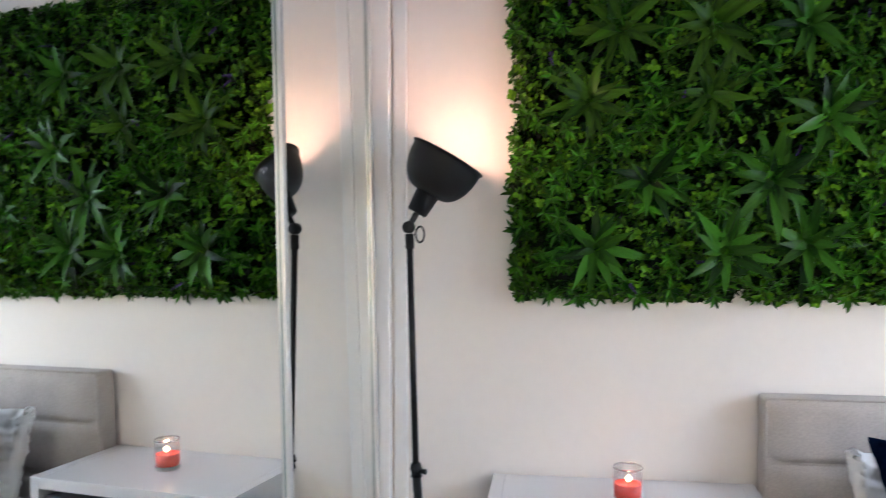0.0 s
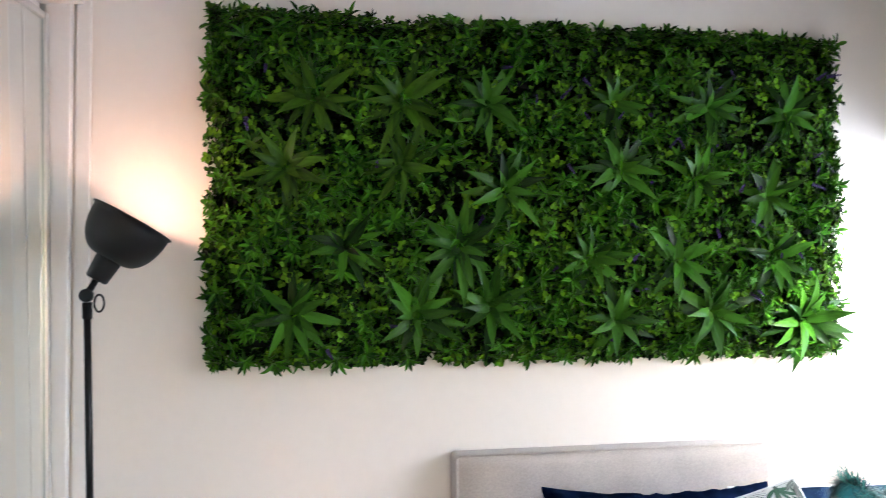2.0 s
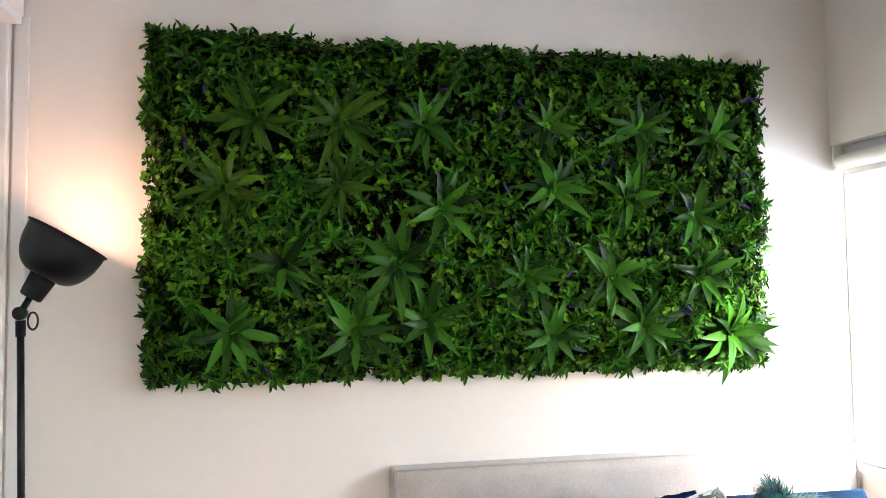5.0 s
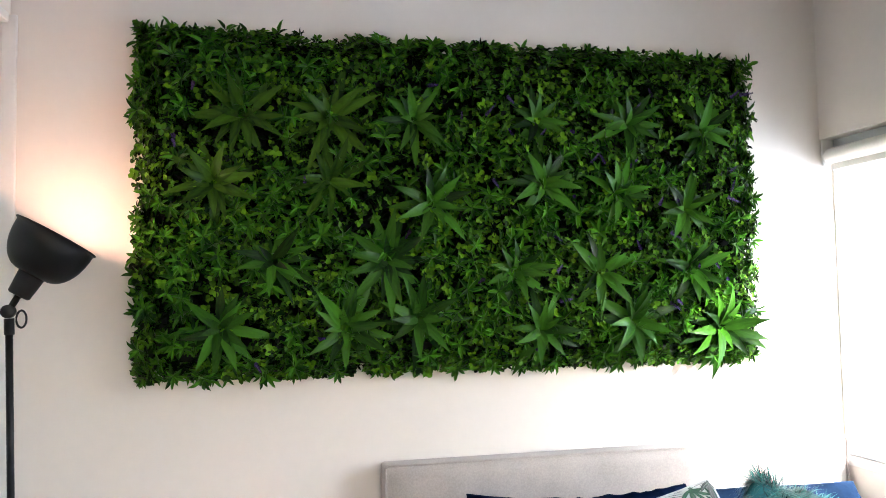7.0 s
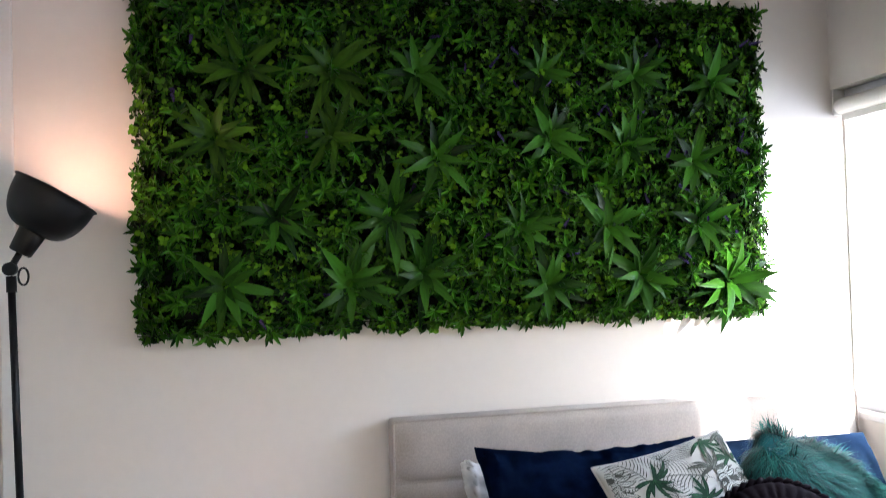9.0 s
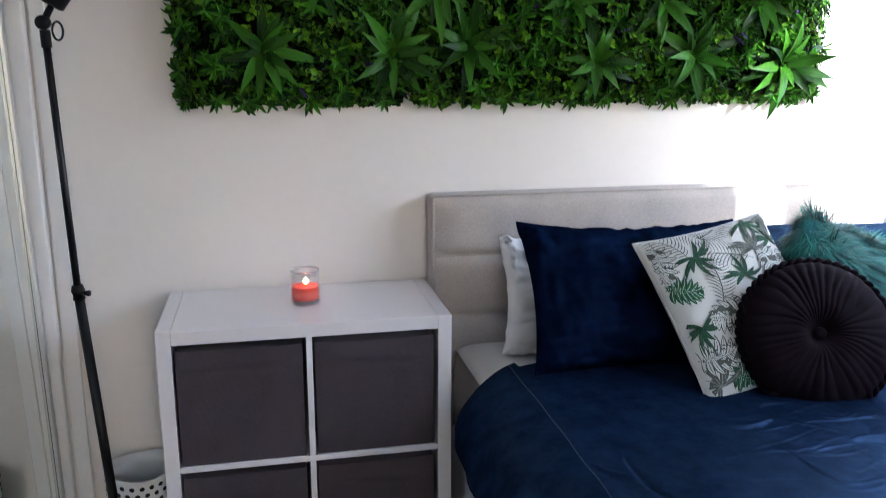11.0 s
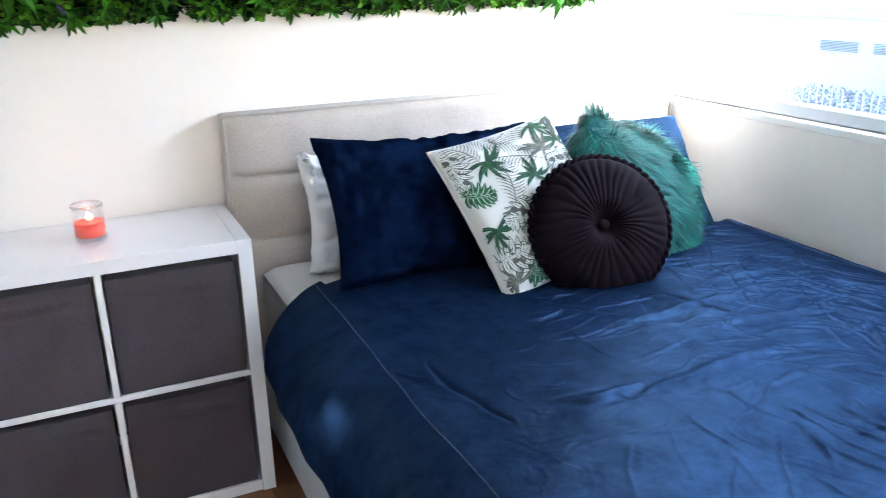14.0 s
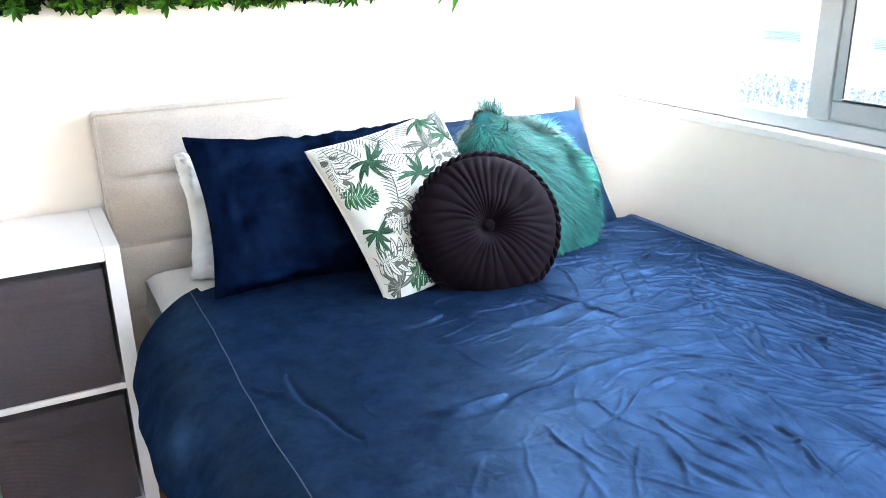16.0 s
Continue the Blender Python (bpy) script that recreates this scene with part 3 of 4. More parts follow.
def duvet_point(s, y, c):
    """s runs across the cloth: below 0 down the free side, 0 to 1.36 over the top, beyond that down by the wall."""
    f = duvet_folds(0.98 + s, y) + c
    hem = 0.02 * math.sin(y * 5.1 + 0.6) + 0.016 * math.sin(y * 11.7)
    if s < 0:
        f = duvet_folds(0.98 + s, y) + c * max(0.15, 1 + 4 * s)
        k = min(1.0, -s / 0.40) * (0.70 + 0.30 * min(1.0, max(0.0, (-0.75 - y) / 0.75)))   # it hangs shorter towards the head
        a = k * radians(108)
        r = 0.202 + 0.012 * math.sin(y * 6.0 + 1.0)
        x = 0.930 - r * math.sin(min(a, radians(90))) - (0.012 * math.sin((k - 0.83) * 6) if k > 0.83 else 0)
        z = 0.640 - r * (1 - math.cos(min(a, radians(90)))) - max(0.0, k - 0.83) * 0.55
        pleat = 0.010 * k * math.sin(y * 13 + 2.2 * math.sin(y * 3.1)) + 0.005 * k * math.sin(y * 29)
        # one large soft fold hangs over the free side
        swag = 0.018 * math.exp(-((y + 1.13 - 0.22 * k) / 0.05) ** 2) * math.sin(math.pi * min(1.0, k * 1.25)) - 0.012 * math.exp(-((y + 1.24 - 0.20 * k) / 0.07) ** 2) * k
        f += swag
        return x - pleat - f * math.sin(min(a, 1.5)), y, z + hem * k + f * math.cos(min(a, 1.57))
    if s <= 1.365:
        crown = 0.008 * math.sin(math.pi * min(1.0, s / 1.365))
        drop = 0.014 * max(0.0, (s - 0.95) / 0.38) ** 2
        calm = 1 - 0.45 * max(0.0, (s - 1.20) / 0.165)
        return 0.930 + s, y, 0.640 + crown - drop + f * calm
    k = (s - 1.365) / 0.14
    return 2.295 + 0.062 * math.sin(min(1.57, k * 1.57)), y, 0.627 - 0.15 * k * k + 0.25 * f * (1 - k)


NS, NY = 540, 540
SS = -0.40 + 1.905 * np.arange(NS) / (NS - 1)
HEAD = -0.455 + 0.022 * np.sin(SS * 4.2 + 0.5) + 0.010 * np.sin(SS * 13) - 0.10 * np.maximum(0.0, -SS - 0.05)
YY = HEAD[:, None] + (np.arange(NY) / (NY - 1))[None, :] * (-2.24 - HEAD[:, None])
CC = duvet_creases(np.repeat(0.93 + SS[:, None], NY, 1), YY).reshape(NS, NY)
verts = []
for i in range(NS):
    s = float(SS[i])
    for j in range(NY):
        x, y, z = duvet_point(s, float(YY[i, j]), float(CC[i, j]))
        lip = max(0.0, 1 - j / (NY - 1) * 32)
        verts.append((x, y, z - 0.030 * lip * lip * (1 if s > 0 else 0.2)))
faces = grid_faces(NS, NY)
duvet = raw("duvet", verts, [f[::-1] for f in faces], VELVET)
solid = duvet.modifiers.new("thickness", "SOLIDIFY")
solid.thickness, solid.offset = 0.010, -1
tagged(duvet, label="rumpled navy blue velvet duvet cover spread over the bed", category="duvet")
bm = bmesh.new()
pts = []
seam_y = -0.47 - 1.72 * np.arange(300) / 299
seam_s = -0.040 + 0.005 * np.sin(seam_y * 7)
for a, y, c in zip(seam_s, seam_y, duvet_creases(0.93 + seam_s, seam_y)):
    x, y, z = duvet_point(float(a), float(y), float(c))
    pts.append((x - 0.0002, y, z + 0.0008))
tube(bm, pts, 0.0014, 6)
part("seam", bm, STITCH, duvet, "raised seam stitched along the free edge", smooth=True)


# ---- pillows and cushions ----
def pillow_point(u, v, w, h, t, side, pinch, seed, crumple, soft_corner=0.0):
    if pinch < 0:
        soft_corner, pinch = -pinch, 0.0
    u0, v0 = u, v
    ru, rv = math.sqrt(1 - soft_corner * v0 * v0 / 2), math.sqrt(1 - soft_corner * u0 * u0 / 2)
    px_ = w / 2 * u * ru * (1 - pinch * (1 - v * v) * abs(u))
    py_ = h / 2 * v * rv * (1 - pinch * (1 - u * u) * abs(v))
    body = ((1 - u * u) * (1 - v * v)) ** 0.42
    edge = (abs(u) ** 3 + abs(v) ** 3) * 0.6
    wr = crumple * (noise.noise((u * 2.2 + seed, v * 2.2, seed)) + 0.55 * edge * noise.noise((u * 7 + seed, v * 7, seed * 2.0)) + 0.16 * noise.noise((u * 5 + seed, v * 9, seed)) + 0.30 * max(0.0, v) ** 2 * noise.noise((u * 11 + v * 3, v * 3 + seed, 2.0)))
    return px_, py_, side * (t / 2 * body) + wr * body ** 0.5


def pillow(name, m, w, h, t, material, label, category="pillow", pinch=0.05, seed=1.0, crumple=0.02, n=46, piping=None, sag=0.0):
    verts, faces = [], []
    for side in (1, -1):
        first = len(verts)
        for i in range(n):
            for j in range(n):
                u, v = math.sin((i / (n - 1) - 0.5) * math.pi), math.sin((j / (n - 1) - 0.5) * math.pi)
                a, b, c = pillow_point(u, v, w, h, t, side, pinch, seed, crumple)
                verts.append((a, b - sag * (1 - u * u) * (v > 0) * v, c))
        f = grid_faces(n, n, first)
        faces += f if side > 0 else [q[::-1] for q in f]
    ob = raw(name, verts, faces, material)
    wm = bmesh.new()
    wm.from_mesh(ob.data)
    bmesh.ops.remove_doubles(wm, verts=wm.verts, dist=1e-5)
    wm.to_mesh(ob.data)
    wm.free()
    ob.data.polygons.foreach_set("use_smooth", [True] * len(ob.data.polygons))
    ob.matrix_world = m
    tagged(ob, label=label, category=category)
    if piping:
        path = []
        k = 26
        for a in range(4):
            for b in range(k):
                q = -1 + 2 * b / k
                u, v = ((q, -1), (1, q), (-q, 1), (-1, -q))[a]
                x, y, z = pillow_point(u, v, w, h, t, 0, pinch, seed, crumple)
                path.append((x, y - sag * (1 - u * u) * (v > 0) * v, z))
        part("piping", tube(bmesh.new(), path, 0.0035, 8, closed=True), piping, ob, smooth=True)
    return ob




def rumple(ob, high, freq, seed, stretch=(1, 1, 1)):
    """Sharp irregular folds pressed into a soft thing, along its normals."""
    for v in ob.data.vertices:
        p = Vector((v.co.x * stretch[0], v.co.y * stretch[1], v.co.z * stretch[2])) * freq + Vector((seed, seed, seed))
        ridge = 1 - 2.6 * abs(noise.noise(p)) + 0.5 * (1 - 2.6 * abs(noise.noise(p * 2.1)))
        v.co += v.normal * high * ridge
    return ob


UPB = (0, 0.30, 0.95)
rumple(pillow("pillow", frame_of((1.318, -0.255, 0.748), (1, 0.0, -0.05), (-0.05, 0.30, 0.95)), 0.74, 0.335, 0.17, SHEET, "crumpled white cotton pillow upright against the headboard", pinch=0.06, seed=2.4, crumple=0.05, n=90), 0.0095, 9.0, 3.3, (1.5, 0.55, 1.0))
pillow("pillow", frame_of((1.930, -0.235, 0.750), (1, 0.0, 0.0), UPB), 0.68, 0.38, 0.15, SHEET, "plump white cotton pillow upright against the headboard", seed=5.1, crumple=0.03)
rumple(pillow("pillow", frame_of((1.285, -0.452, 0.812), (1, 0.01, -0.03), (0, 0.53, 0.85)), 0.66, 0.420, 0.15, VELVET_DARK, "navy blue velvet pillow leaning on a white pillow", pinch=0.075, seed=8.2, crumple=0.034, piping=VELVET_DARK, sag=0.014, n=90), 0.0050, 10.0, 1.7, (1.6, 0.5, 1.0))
# Window light on this pillow is put into its lighter velvet.
pillow("pillow", frame_of((1.885, -0.425, 0.790), (1, 0.02, -0.03), (0, 0.60, 0.80)), 0.67, 0.40, 0.14, VELVET_LIT, "navy blue velvet pillow, lightened in colour for window light", pinch=0.03, seed=3.7, crumple=0.022, piping=VELVET_LIT)

# leaf-printed cushion
LM = frame_of((1.472, -0.625, 0.818), (0.394, 0.065, 0.056), (-0.115, 0.27, 0.35))
LW, LH, LT = 0.415, 0.455, 0.125
leafy = pillow("cushion", LM, LW, LH, LT, LINENPRINT, "white linen cushion printed with green and grey tropical leaves", "cushion", pinch=0.055, seed=6.6, crumple=0.012, n=60, piping=LINENPRINT)


def on_cushion(a, b, lift=0.0016):
    """A print's point at a, b metres from the cushion's middle, laid on its face."""
    u, v = max(-0.985, min(0.985, a / (LW / 2))), max(-0.985, min(0.985, b / (LH / 2)))
    x, y, z = pillow_point(u, v, LW, LH, LT, 1, 0.055, 6.6, 0.012)
    return x, y, z + lift


def print_shape(kind, cx, cy, size, turn):
    """Outlines of one printed leaf as lists of quads in the cushion's plane."""
    quads = []
    c, s = math.cos(turn), math.sin(turn)

    def place(p):
        return (cx + size * (p[0] * c - p[1] * s), cy + size * (p[0] * s + p[1] * c))

    def blade(x0, y0, ang, length, wide, n=5):
        for k in range(n):
            a, b = k / n, (k + 1) / n
            wa, wb = wide * math.sin(math.pi * (0.08 + 0.92 * a)) ** 0.8, wide * math.sin(math.pi * min(1, 0.08 + 0.92 * b)) ** 0.8 if k < n - 1 else 0.002
            bend = 0.35
            pa = (x0 + length * a * math.cos(ang + bend * a), y0 + length * a * math.sin(ang + bend * a))
            pb = (x0 + length * b * math.cos(ang + bend * b), y0 + length * b * math.sin(ang + bend * b))
            na = (-math.sin(ang + bend * a), math.cos(ang + bend * a))
            nb = (-math.sin(ang + bend * b), math.cos(ang + bend * b))
            quads.append([place((pa[0] + wa * na[0], pa[1] + wa * na[1])), place((pa[0] - wa * na[0], pa[1] - wa * na[1])),
                          place((pb[0] - wb * nb[0], pb[1] - wb * nb[1])), place((pb[0] + wb * nb[0], pb[1] + wb * nb[1]))])

    if kind in ("fan", "fan_ribs"):
        slim = kind == "fan_ribs"
        for k in range(9):
            blade(0, 0, radians(-130 + 30 * k) + 0.16 * math.sin(k * 2.3), (0.50 + 0.14 * math.sin(k * 1.9 + 1)) * (0.9 if slim else 1), 0.007 if slim else 0.046, 6)
    elif kind == "frond":
        for k in range(15):
            x = 0.070 * k - 0.5
            ln = 0.36 * math.sin(math.pi * (0.12 + 0.8 * k / 14)) + 0.04
            blade(x, 0.12 * math.sin(x * 2), 0.95, ln, 0.010)
            blade(x, 0.12 * math.sin(x * 2), -1.25, ln, 0.010)
        blade(-0.62, -0.10, 0.0, 1.15, 0.012)
    else:
        # a heart-shaped leaf of curved lobes, either whole or as the paler middle of each lobe
        slim = {"leaf": 1.0, "leaf_light": 0.66, "leaf_line": 0.10}[kind]
        for k in range(8):
            a = 0.02 + 0.80 * k / 7
            ln = 0.47 * math.sin(math.pi * (0.18 + 0.74 * k / 7)) ** 0.8
            for side in (1, -1):
                way = side * (1.75 - 1.25 * k / 7) - 0.17
                blade(a - 0.5, 0.0, way, ln * (0.94 if slim < 1 else 1.0), 0.078 * slim, 6)
        blade(-0.5, 0.0, -0.17, 1.02, 0.050 * slim, 6)
        if slim == 1.0:
            blade(-0.80, -0.02, -0.12, 0.40, 0.010, 4)
    return quads


rng = random.Random(17)
prints = {k: ([], []) for k in range(5)}
layer = 0


def stamp(kind, tone, a, b, size, turn):
    global layer
    layer += 1
    vv, ff = prints[tone]
    for q in print_shape(kind, a, b, size, turn):
        if all(abs(x) < LW * 0.49 and abs(y) < LH * 0.49 for x, y in q):
            ff.append(tuple(range(len(vv), len(vv) + 4)))
            vv += [on_cushion(x, y, 0.0010 + 0.00005 * layer) for x, y in q]


spots = []
for row in range(6):
    for col in range(5):
        spots.append((-0.175 + 0.086 * col + rng.uniform(-0.012, 0.012) + 0.03 * (row % 2), -0.200 + 0.082 * row + rng.uniform(-0.012, 0.012)))
rng.shuffle(spots)
for k, (a, b) in enumerate(spots):
    turn = rng.uniform(0, 6.28)
    kind = ("frond", "leaf", "fan", "leaf", "fan")[k % 5]
    size = {"leaf": 0.108, "fan": 0.128, "frond": 0.135}[kind] * rng.uniform(0.85, 1.15)
    if kind == "leaf":
        grey = rng.random() < 0.60
        stamp("leaf", 3 if grey else 1, a, b, size, turn)
        stamp("leaf_light", 4 if grey else 0, a, b, size, turn)
        stamp("leaf_line", 3 if grey else 4, a, b, size, turn)
    elif kind == "fan":
        green_fan = rng.random() < 0.6
        stamp("fan", 1 if green_fan else 3, a, b, size, turn)
        stamp("fan_ribs", 0 if green_fan else 2, a, b, size, turn)
    else:
        stamp("frond", 3, a, b, size, turn)
for tone, (vv, ff) in prints.items():
    if vv:
        raw("leaf_print", vv, ff, PRINTS[tone] if tone < 4 else PRINT_PALE, leafy, "printed tropical leaves", kind="stuff")

# teal fur cushion
FM = frame_of((1.825, -0.600, 0.778), (0.40, -0.03, -0.22), (0.16, 0.20, 0.30))
FW, FH, FT = 0.455, 0.445, 0.17
furry = pillow("cushion", FM, FW, FH, FT, FURBASE, "shaggy teal faux-fur cushion propped behind a round cushion", "cushion", pinch=-0.55, seed=9.3, crumple=0.015)
rs = np.random.RandomState(5)
down = (FM.to_3x3().inverted() @ Vector((0.25, 0.0, -1.0))).normalized()
vv, ff = [], []
for k in range(36000):
    u, v = math.sin((rs.rand() - 0.5) * math.pi) , math.sin((rs.rand() - 0.5) * math.pi)
    side = 1 if rs.rand() < 0.80 else -1
    p = Vector(pillow_point(u, v, FW, FH, FT, side, -0.55, 9.3, 0.015))
    out = Vector((p.x * 1.3, p.y * 1.3, p.z * 4.0 + 0.02 * side)).normalized()
    clump = Vector((noise.noise((p.x * 16, p.y * 16, 1)), noise.noise((p.x * 16, p.y * 16, 5)), 0))
    way = (out * 0.52 + down * 0.74 + clump * 0.55 + Vector(rs.normal(0, 0.14, 3))).normalized()
    ln = 0.044 + 0.036 * rs.rand()
    across = way.cross(out + Vector((0.01, 0.02, 0))).normalized() * (0.0008 + 0.0008 * rs.rand())
    mid = p + way * ln * 0.55 + out * 0.004
    tip = p + way * ln + down * 0.006 - out * 0.002
    n = len(vv)
    vv += [p - across, p + across, mid + across * 0.8, mid - across * 0.8, tip]
    ff += [(n, n + 1, n + 2, n + 3), (n + 3, n + 2, n + 4)]
raw("fur", vv, ff, FUR, furry, "long glossy teal fur strands", kind="stuff")

# round pleated cushion
RM = frame_of((1.592, -0.783, 0.778), (0.93, -0.27, 0.0), (0.10, 0.42, 0.88))
RR, RT, PLEATS = 0.182, 0.125, 36
nr, na = 44, PLEATS * 8
verts = []
for i in range(nr):
    q = i / (nr - 1)
    for j in range(na):
        a = 2 * math.pi * j / na
        r = RR * (0.06 + 0.94 * q)
        wob = a + 0.09 * math.sin(3 * a + q * 2) + 0.07 * noise.noise((math.cos(a) * 3, math.sin(a) * 3, q * 2))
        fold = abs(math.sin(wob * PLEATS / 2)) ** 0.8
        prof = RT / 2 * (1 - q ** 3.0) ** 0.5 if q < 1 else 0
        dimple = 0.034 * math.exp(-(q / 0.17) ** 2)
        amp = 0.0058 * min(1, q * 3.2) * (0.55 + 0.45 * q) * (0.7 + 0.5 * noise.noise((a * 3, q * 2, 8)))
        z = prof - dimple + amp * (fold - 0.5) + 0.004 * noise.noise((r * math.cos(a) * 18, r * math.sin(a) * 18, 4))
        verts.append((r * math.cos(a), r * math.sin(a), z))
first = len(verts)
for i in range(14):
    q = 1 - i / 13
    for j in range(na):
        a = 2 * math.pi * j / na
        verts.append((RR * q * math.cos(a) + 1e-4, RR * q * math.sin(a), -RT / 2 * (1 - q ** 3.2) ** 0.5))
faces = [f for f in grid_faces(nr, na, 0, True)] + grid_faces(14, na, first, True)
roundc = raw("cushion", verts, faces, AUBERGINE)
roundc.matrix_world = RM
tagged(roundc, label="round pleated aubergine velvet cushion with centre button and braided edge", category="cushion")
part("button", lathe(bmesh.new(), [(0, 0.042), (0.009, 0.0415), (0.0135, 0.038), (0.0145, 0.033), (0.012, 0.028), (0, 0.027)], 24), AUBERGINE, roundc, "covered velvet button", smooth=True)
bm = bmesh.new()
for ph in (0, math.pi):
    path = []
    for k in range(360):
        a = 2 * math.pi * k / 360
        tw = a * 26 + ph
        rr = RR + 0.001 + 0.0058 * math.cos(tw)
        path.append((rr * math.cos(a), rr * math.sin(a), 0.006 + 0.0075 * math.sin(tw)))
    tube(bm, path, 0.0064, 7, closed=True)
part("braided_edge", bm, AUBERGINE, roundc, "twisted velvet cord edge", smooth=True)


# ---- cube shelf with cloth boxes, candle, hamper, lamp ----
KW, KD, KH, KT = 0.765, 0.390, 0.765, 0.037
shelf = thing("cube_shelf", "white laminate cube shelf with four cloth boxes beside the bed", "shelf", (0.0, -0.398, 0.0))
part("side_panel", block(0, 0, 0, KT, KD, KH, bevel=0.0012), LAMINATE, shelf)
part("side_panel", block(KW - KT, 0, 0, KW, KD, KH, bevel=0.0012), LAMINATE, shelf)
part("top_panel", block(KT + 0.0006, 0, KH - KT, KW - KT - 0.0006, KD, KH - 0.0004, bevel=0.0012), LAMINATE, shelf)
part("bottom_panel", block(KT + 0.0006, 0, 0.004, KW - KT - 0.0006, KD, KT, bevel=0.0012), LAMINATE, shelf)
part("middle_shelf", block(KT + 0.0006, 0.001, KH / 2 - 0.008, KW - KT - 0.0006, KD, KH / 2 + 0.008, bevel=0.001), LAMINATE, shelf)
for a, b in ((KT, KH / 2 - 0.008), (KH / 2 + 0.008, KH - KT)):
    part("divider", block(KW / 2 - 0.008, 0.0015, a + 0.0004, KW / 2 + 0.008, KD, b - 0.0004, bevel=0.001), LAMINATE, shelf)


def cloth_box(seed):
    """A soft storage box whose front sags a little under its hem."""
    w, d, h = 0.321, 0.370, 0.318
    v, n = [], 30
    for i in range(n):
        for j in range(n):
            u, t = i / (n - 1), j / (n - 1)
            e = min(1.0, 6 * min(u, 1 - u)) * min(1.0, 8 * min(t, 1 - t))
            y = -0.003 * e * math.sin(math.pi * t) + e * 0.004 * noise.noise((u * 3 + seed, t * 3, seed))
            fold = math.exp(-((t - 0.86 + 0.02 * math.sin(u * 4 + seed)) / 0.018) ** 2) - 0.7 * math.exp(-((t - 0.82 + 0.025 * math.sin(u * 5 + seed)) / 0.016) ** 2)
            y -= 0.0075 * fold * min(1.0, 5 * min(u, 1 - u))
            z = h * t - (0.005 * math.sin(math.pi * u) * (t > 0.97))
            v.append((w * u, y, z))
    f = [q[::-1] for q in grid_faces(n, n)]
    bx = thing("storage_box", "dark grey cloth storage box filling a shelf cube", "storage box", group="cloth storage boxes")
    raw("front", v, f, BOXCLOTH, bx)
    part("shell", block(0.0005, 0.0045, 0, w - 0.0005, d, h - 0.004, bevel=0.003), BOXCLOTH, bx)
    return bx


for k, (x, z) in enumerate(((KT, KT), (KW / 2 + 0.008, KT), (KT, KH / 2 + 0.008), (KW / 2 + 0.008, KH / 2 + 0.008))):
    b = cloth_box(1.7 + 3.1 * k)
    b.location = (x + 0.0065, -0.392 + 0.002 * (k % 2), z + 0.0005)

candle = thing("candle", "coral gel candle burning in a clear glass tumbler on the shelf", "candle", (0.386, -0.200, KH - 0.0004))
GR, GH = 0.0405, 0.095
part("glass", lathe(bmesh.new(), [(0, 0), (GR - 0.004, 0), (GR, 0.004), (GR, GH - 0.001), (GR - 0.0012, GH), (GR - 0.0026, GH - 0.001), (GR - 0.0028, 0.013), (GR - 0.006, 0.011), (0, 0.0105)], 48), CLEARGLASS, candle, "clear glass tumbler", smooth=True)
part("glass_rim", lathe(bmesh.new(), [(GR - 0.0030, GH - 0.0012), (GR - 0.0014, GH + 0.0022), (GR + 0.0006, GH - 0.0012), (GR - 0.0014, GH - 0.0032), (GR - 0.0030, GH - 0.0012)], 48), RIMGLASS, candle, "thick glass rim", smooth=True)
part("wax", lathe(bmesh.new(), [(0, 0.0115), (GR - 0.007, 0.0118), (GR - 0.0034, 0.0145), (GR - 0.0034, 0.050), (GR - 0.008, 0.0485), (0, 0.0475)], 48), WAX, candle, "translucent coral gel wax", smooth=True)
part("wick", tube(bmesh.new(), [(0, 0, 0.047), (0.0008, 0, 0.054), (0.0016, 0, 0.0575)], 0.0009, 6), WICK, candle)
part("flame", lathe(bmesh.new(), [(0, 0.054), (0.0045, 0.0565), (0.0070, 0.061), (0.0058, 0.066), (0.0025, 0.0705), (0, 0.074)], 16, Matrix.Translation((0.0016, 0, 0))), FLAME, candle, "small yellow candle flame", smooth=True)

flame_data = bpy.data.lights.new("candle_light", "POINT")
flame_data.energy, flame_data.color, flame_data.shadow_soft_size = 0.026, (1.0, 0.55, 0.28), 0.004
flame_lamp = new("candle_light", flame_data)
flame_lamp.location = (0.3876, -0.200, KH + 0.088)

# dotted hamper
HX, HY, HR, HH = -0.112, -0.118, 0.100, 0.268
hamper = thing("fabric_basket", "soft white canvas basket with black dots beside the shelf", "basket", (HX, HY, 0))


def hamper_r(a, t):
    return HR * (0.86 + 0.14 * t) * (1 + 0.02 * math.sin(3 * a + 1) * t + 0.012 * math.sin(7 * a) * t)


n, m = 22, 60
verts = []
for i in range(n):
    t = i / (n - 1)
    for j in range(m):
        a = 2 * math.pi * j / m
        r = hamper_r(a, t)
        verts.append((r * math.cos(a), r * math.sin(a), 0.002 + HH * t * (1 + 0.03 * math.sin(2 * a + 0.6) * t)))
for i in range(8):
    t = 1 - i / 7 * 0.9
    for j in range(m):
        a = 2 * math.pi * j / m
        r = hamper_r(a, t) - 0.005
        verts.append((r * math.cos(a), r * math.sin(a), 0.004 + HH * t * (1 + 0.03 * math.sin(2 * a + 0.6) * t)))
for q in (HR * 0.4, 0.001):
    for j in range(m):
        a = 2 * math.pi * j / m
        verts.append((q * math.cos(a), q * math.sin(a), 0.02))
raw("body", verts, [f[::-1] for f in grid_faces(n + 10, m, 0, True)], HAMPER, hamper)
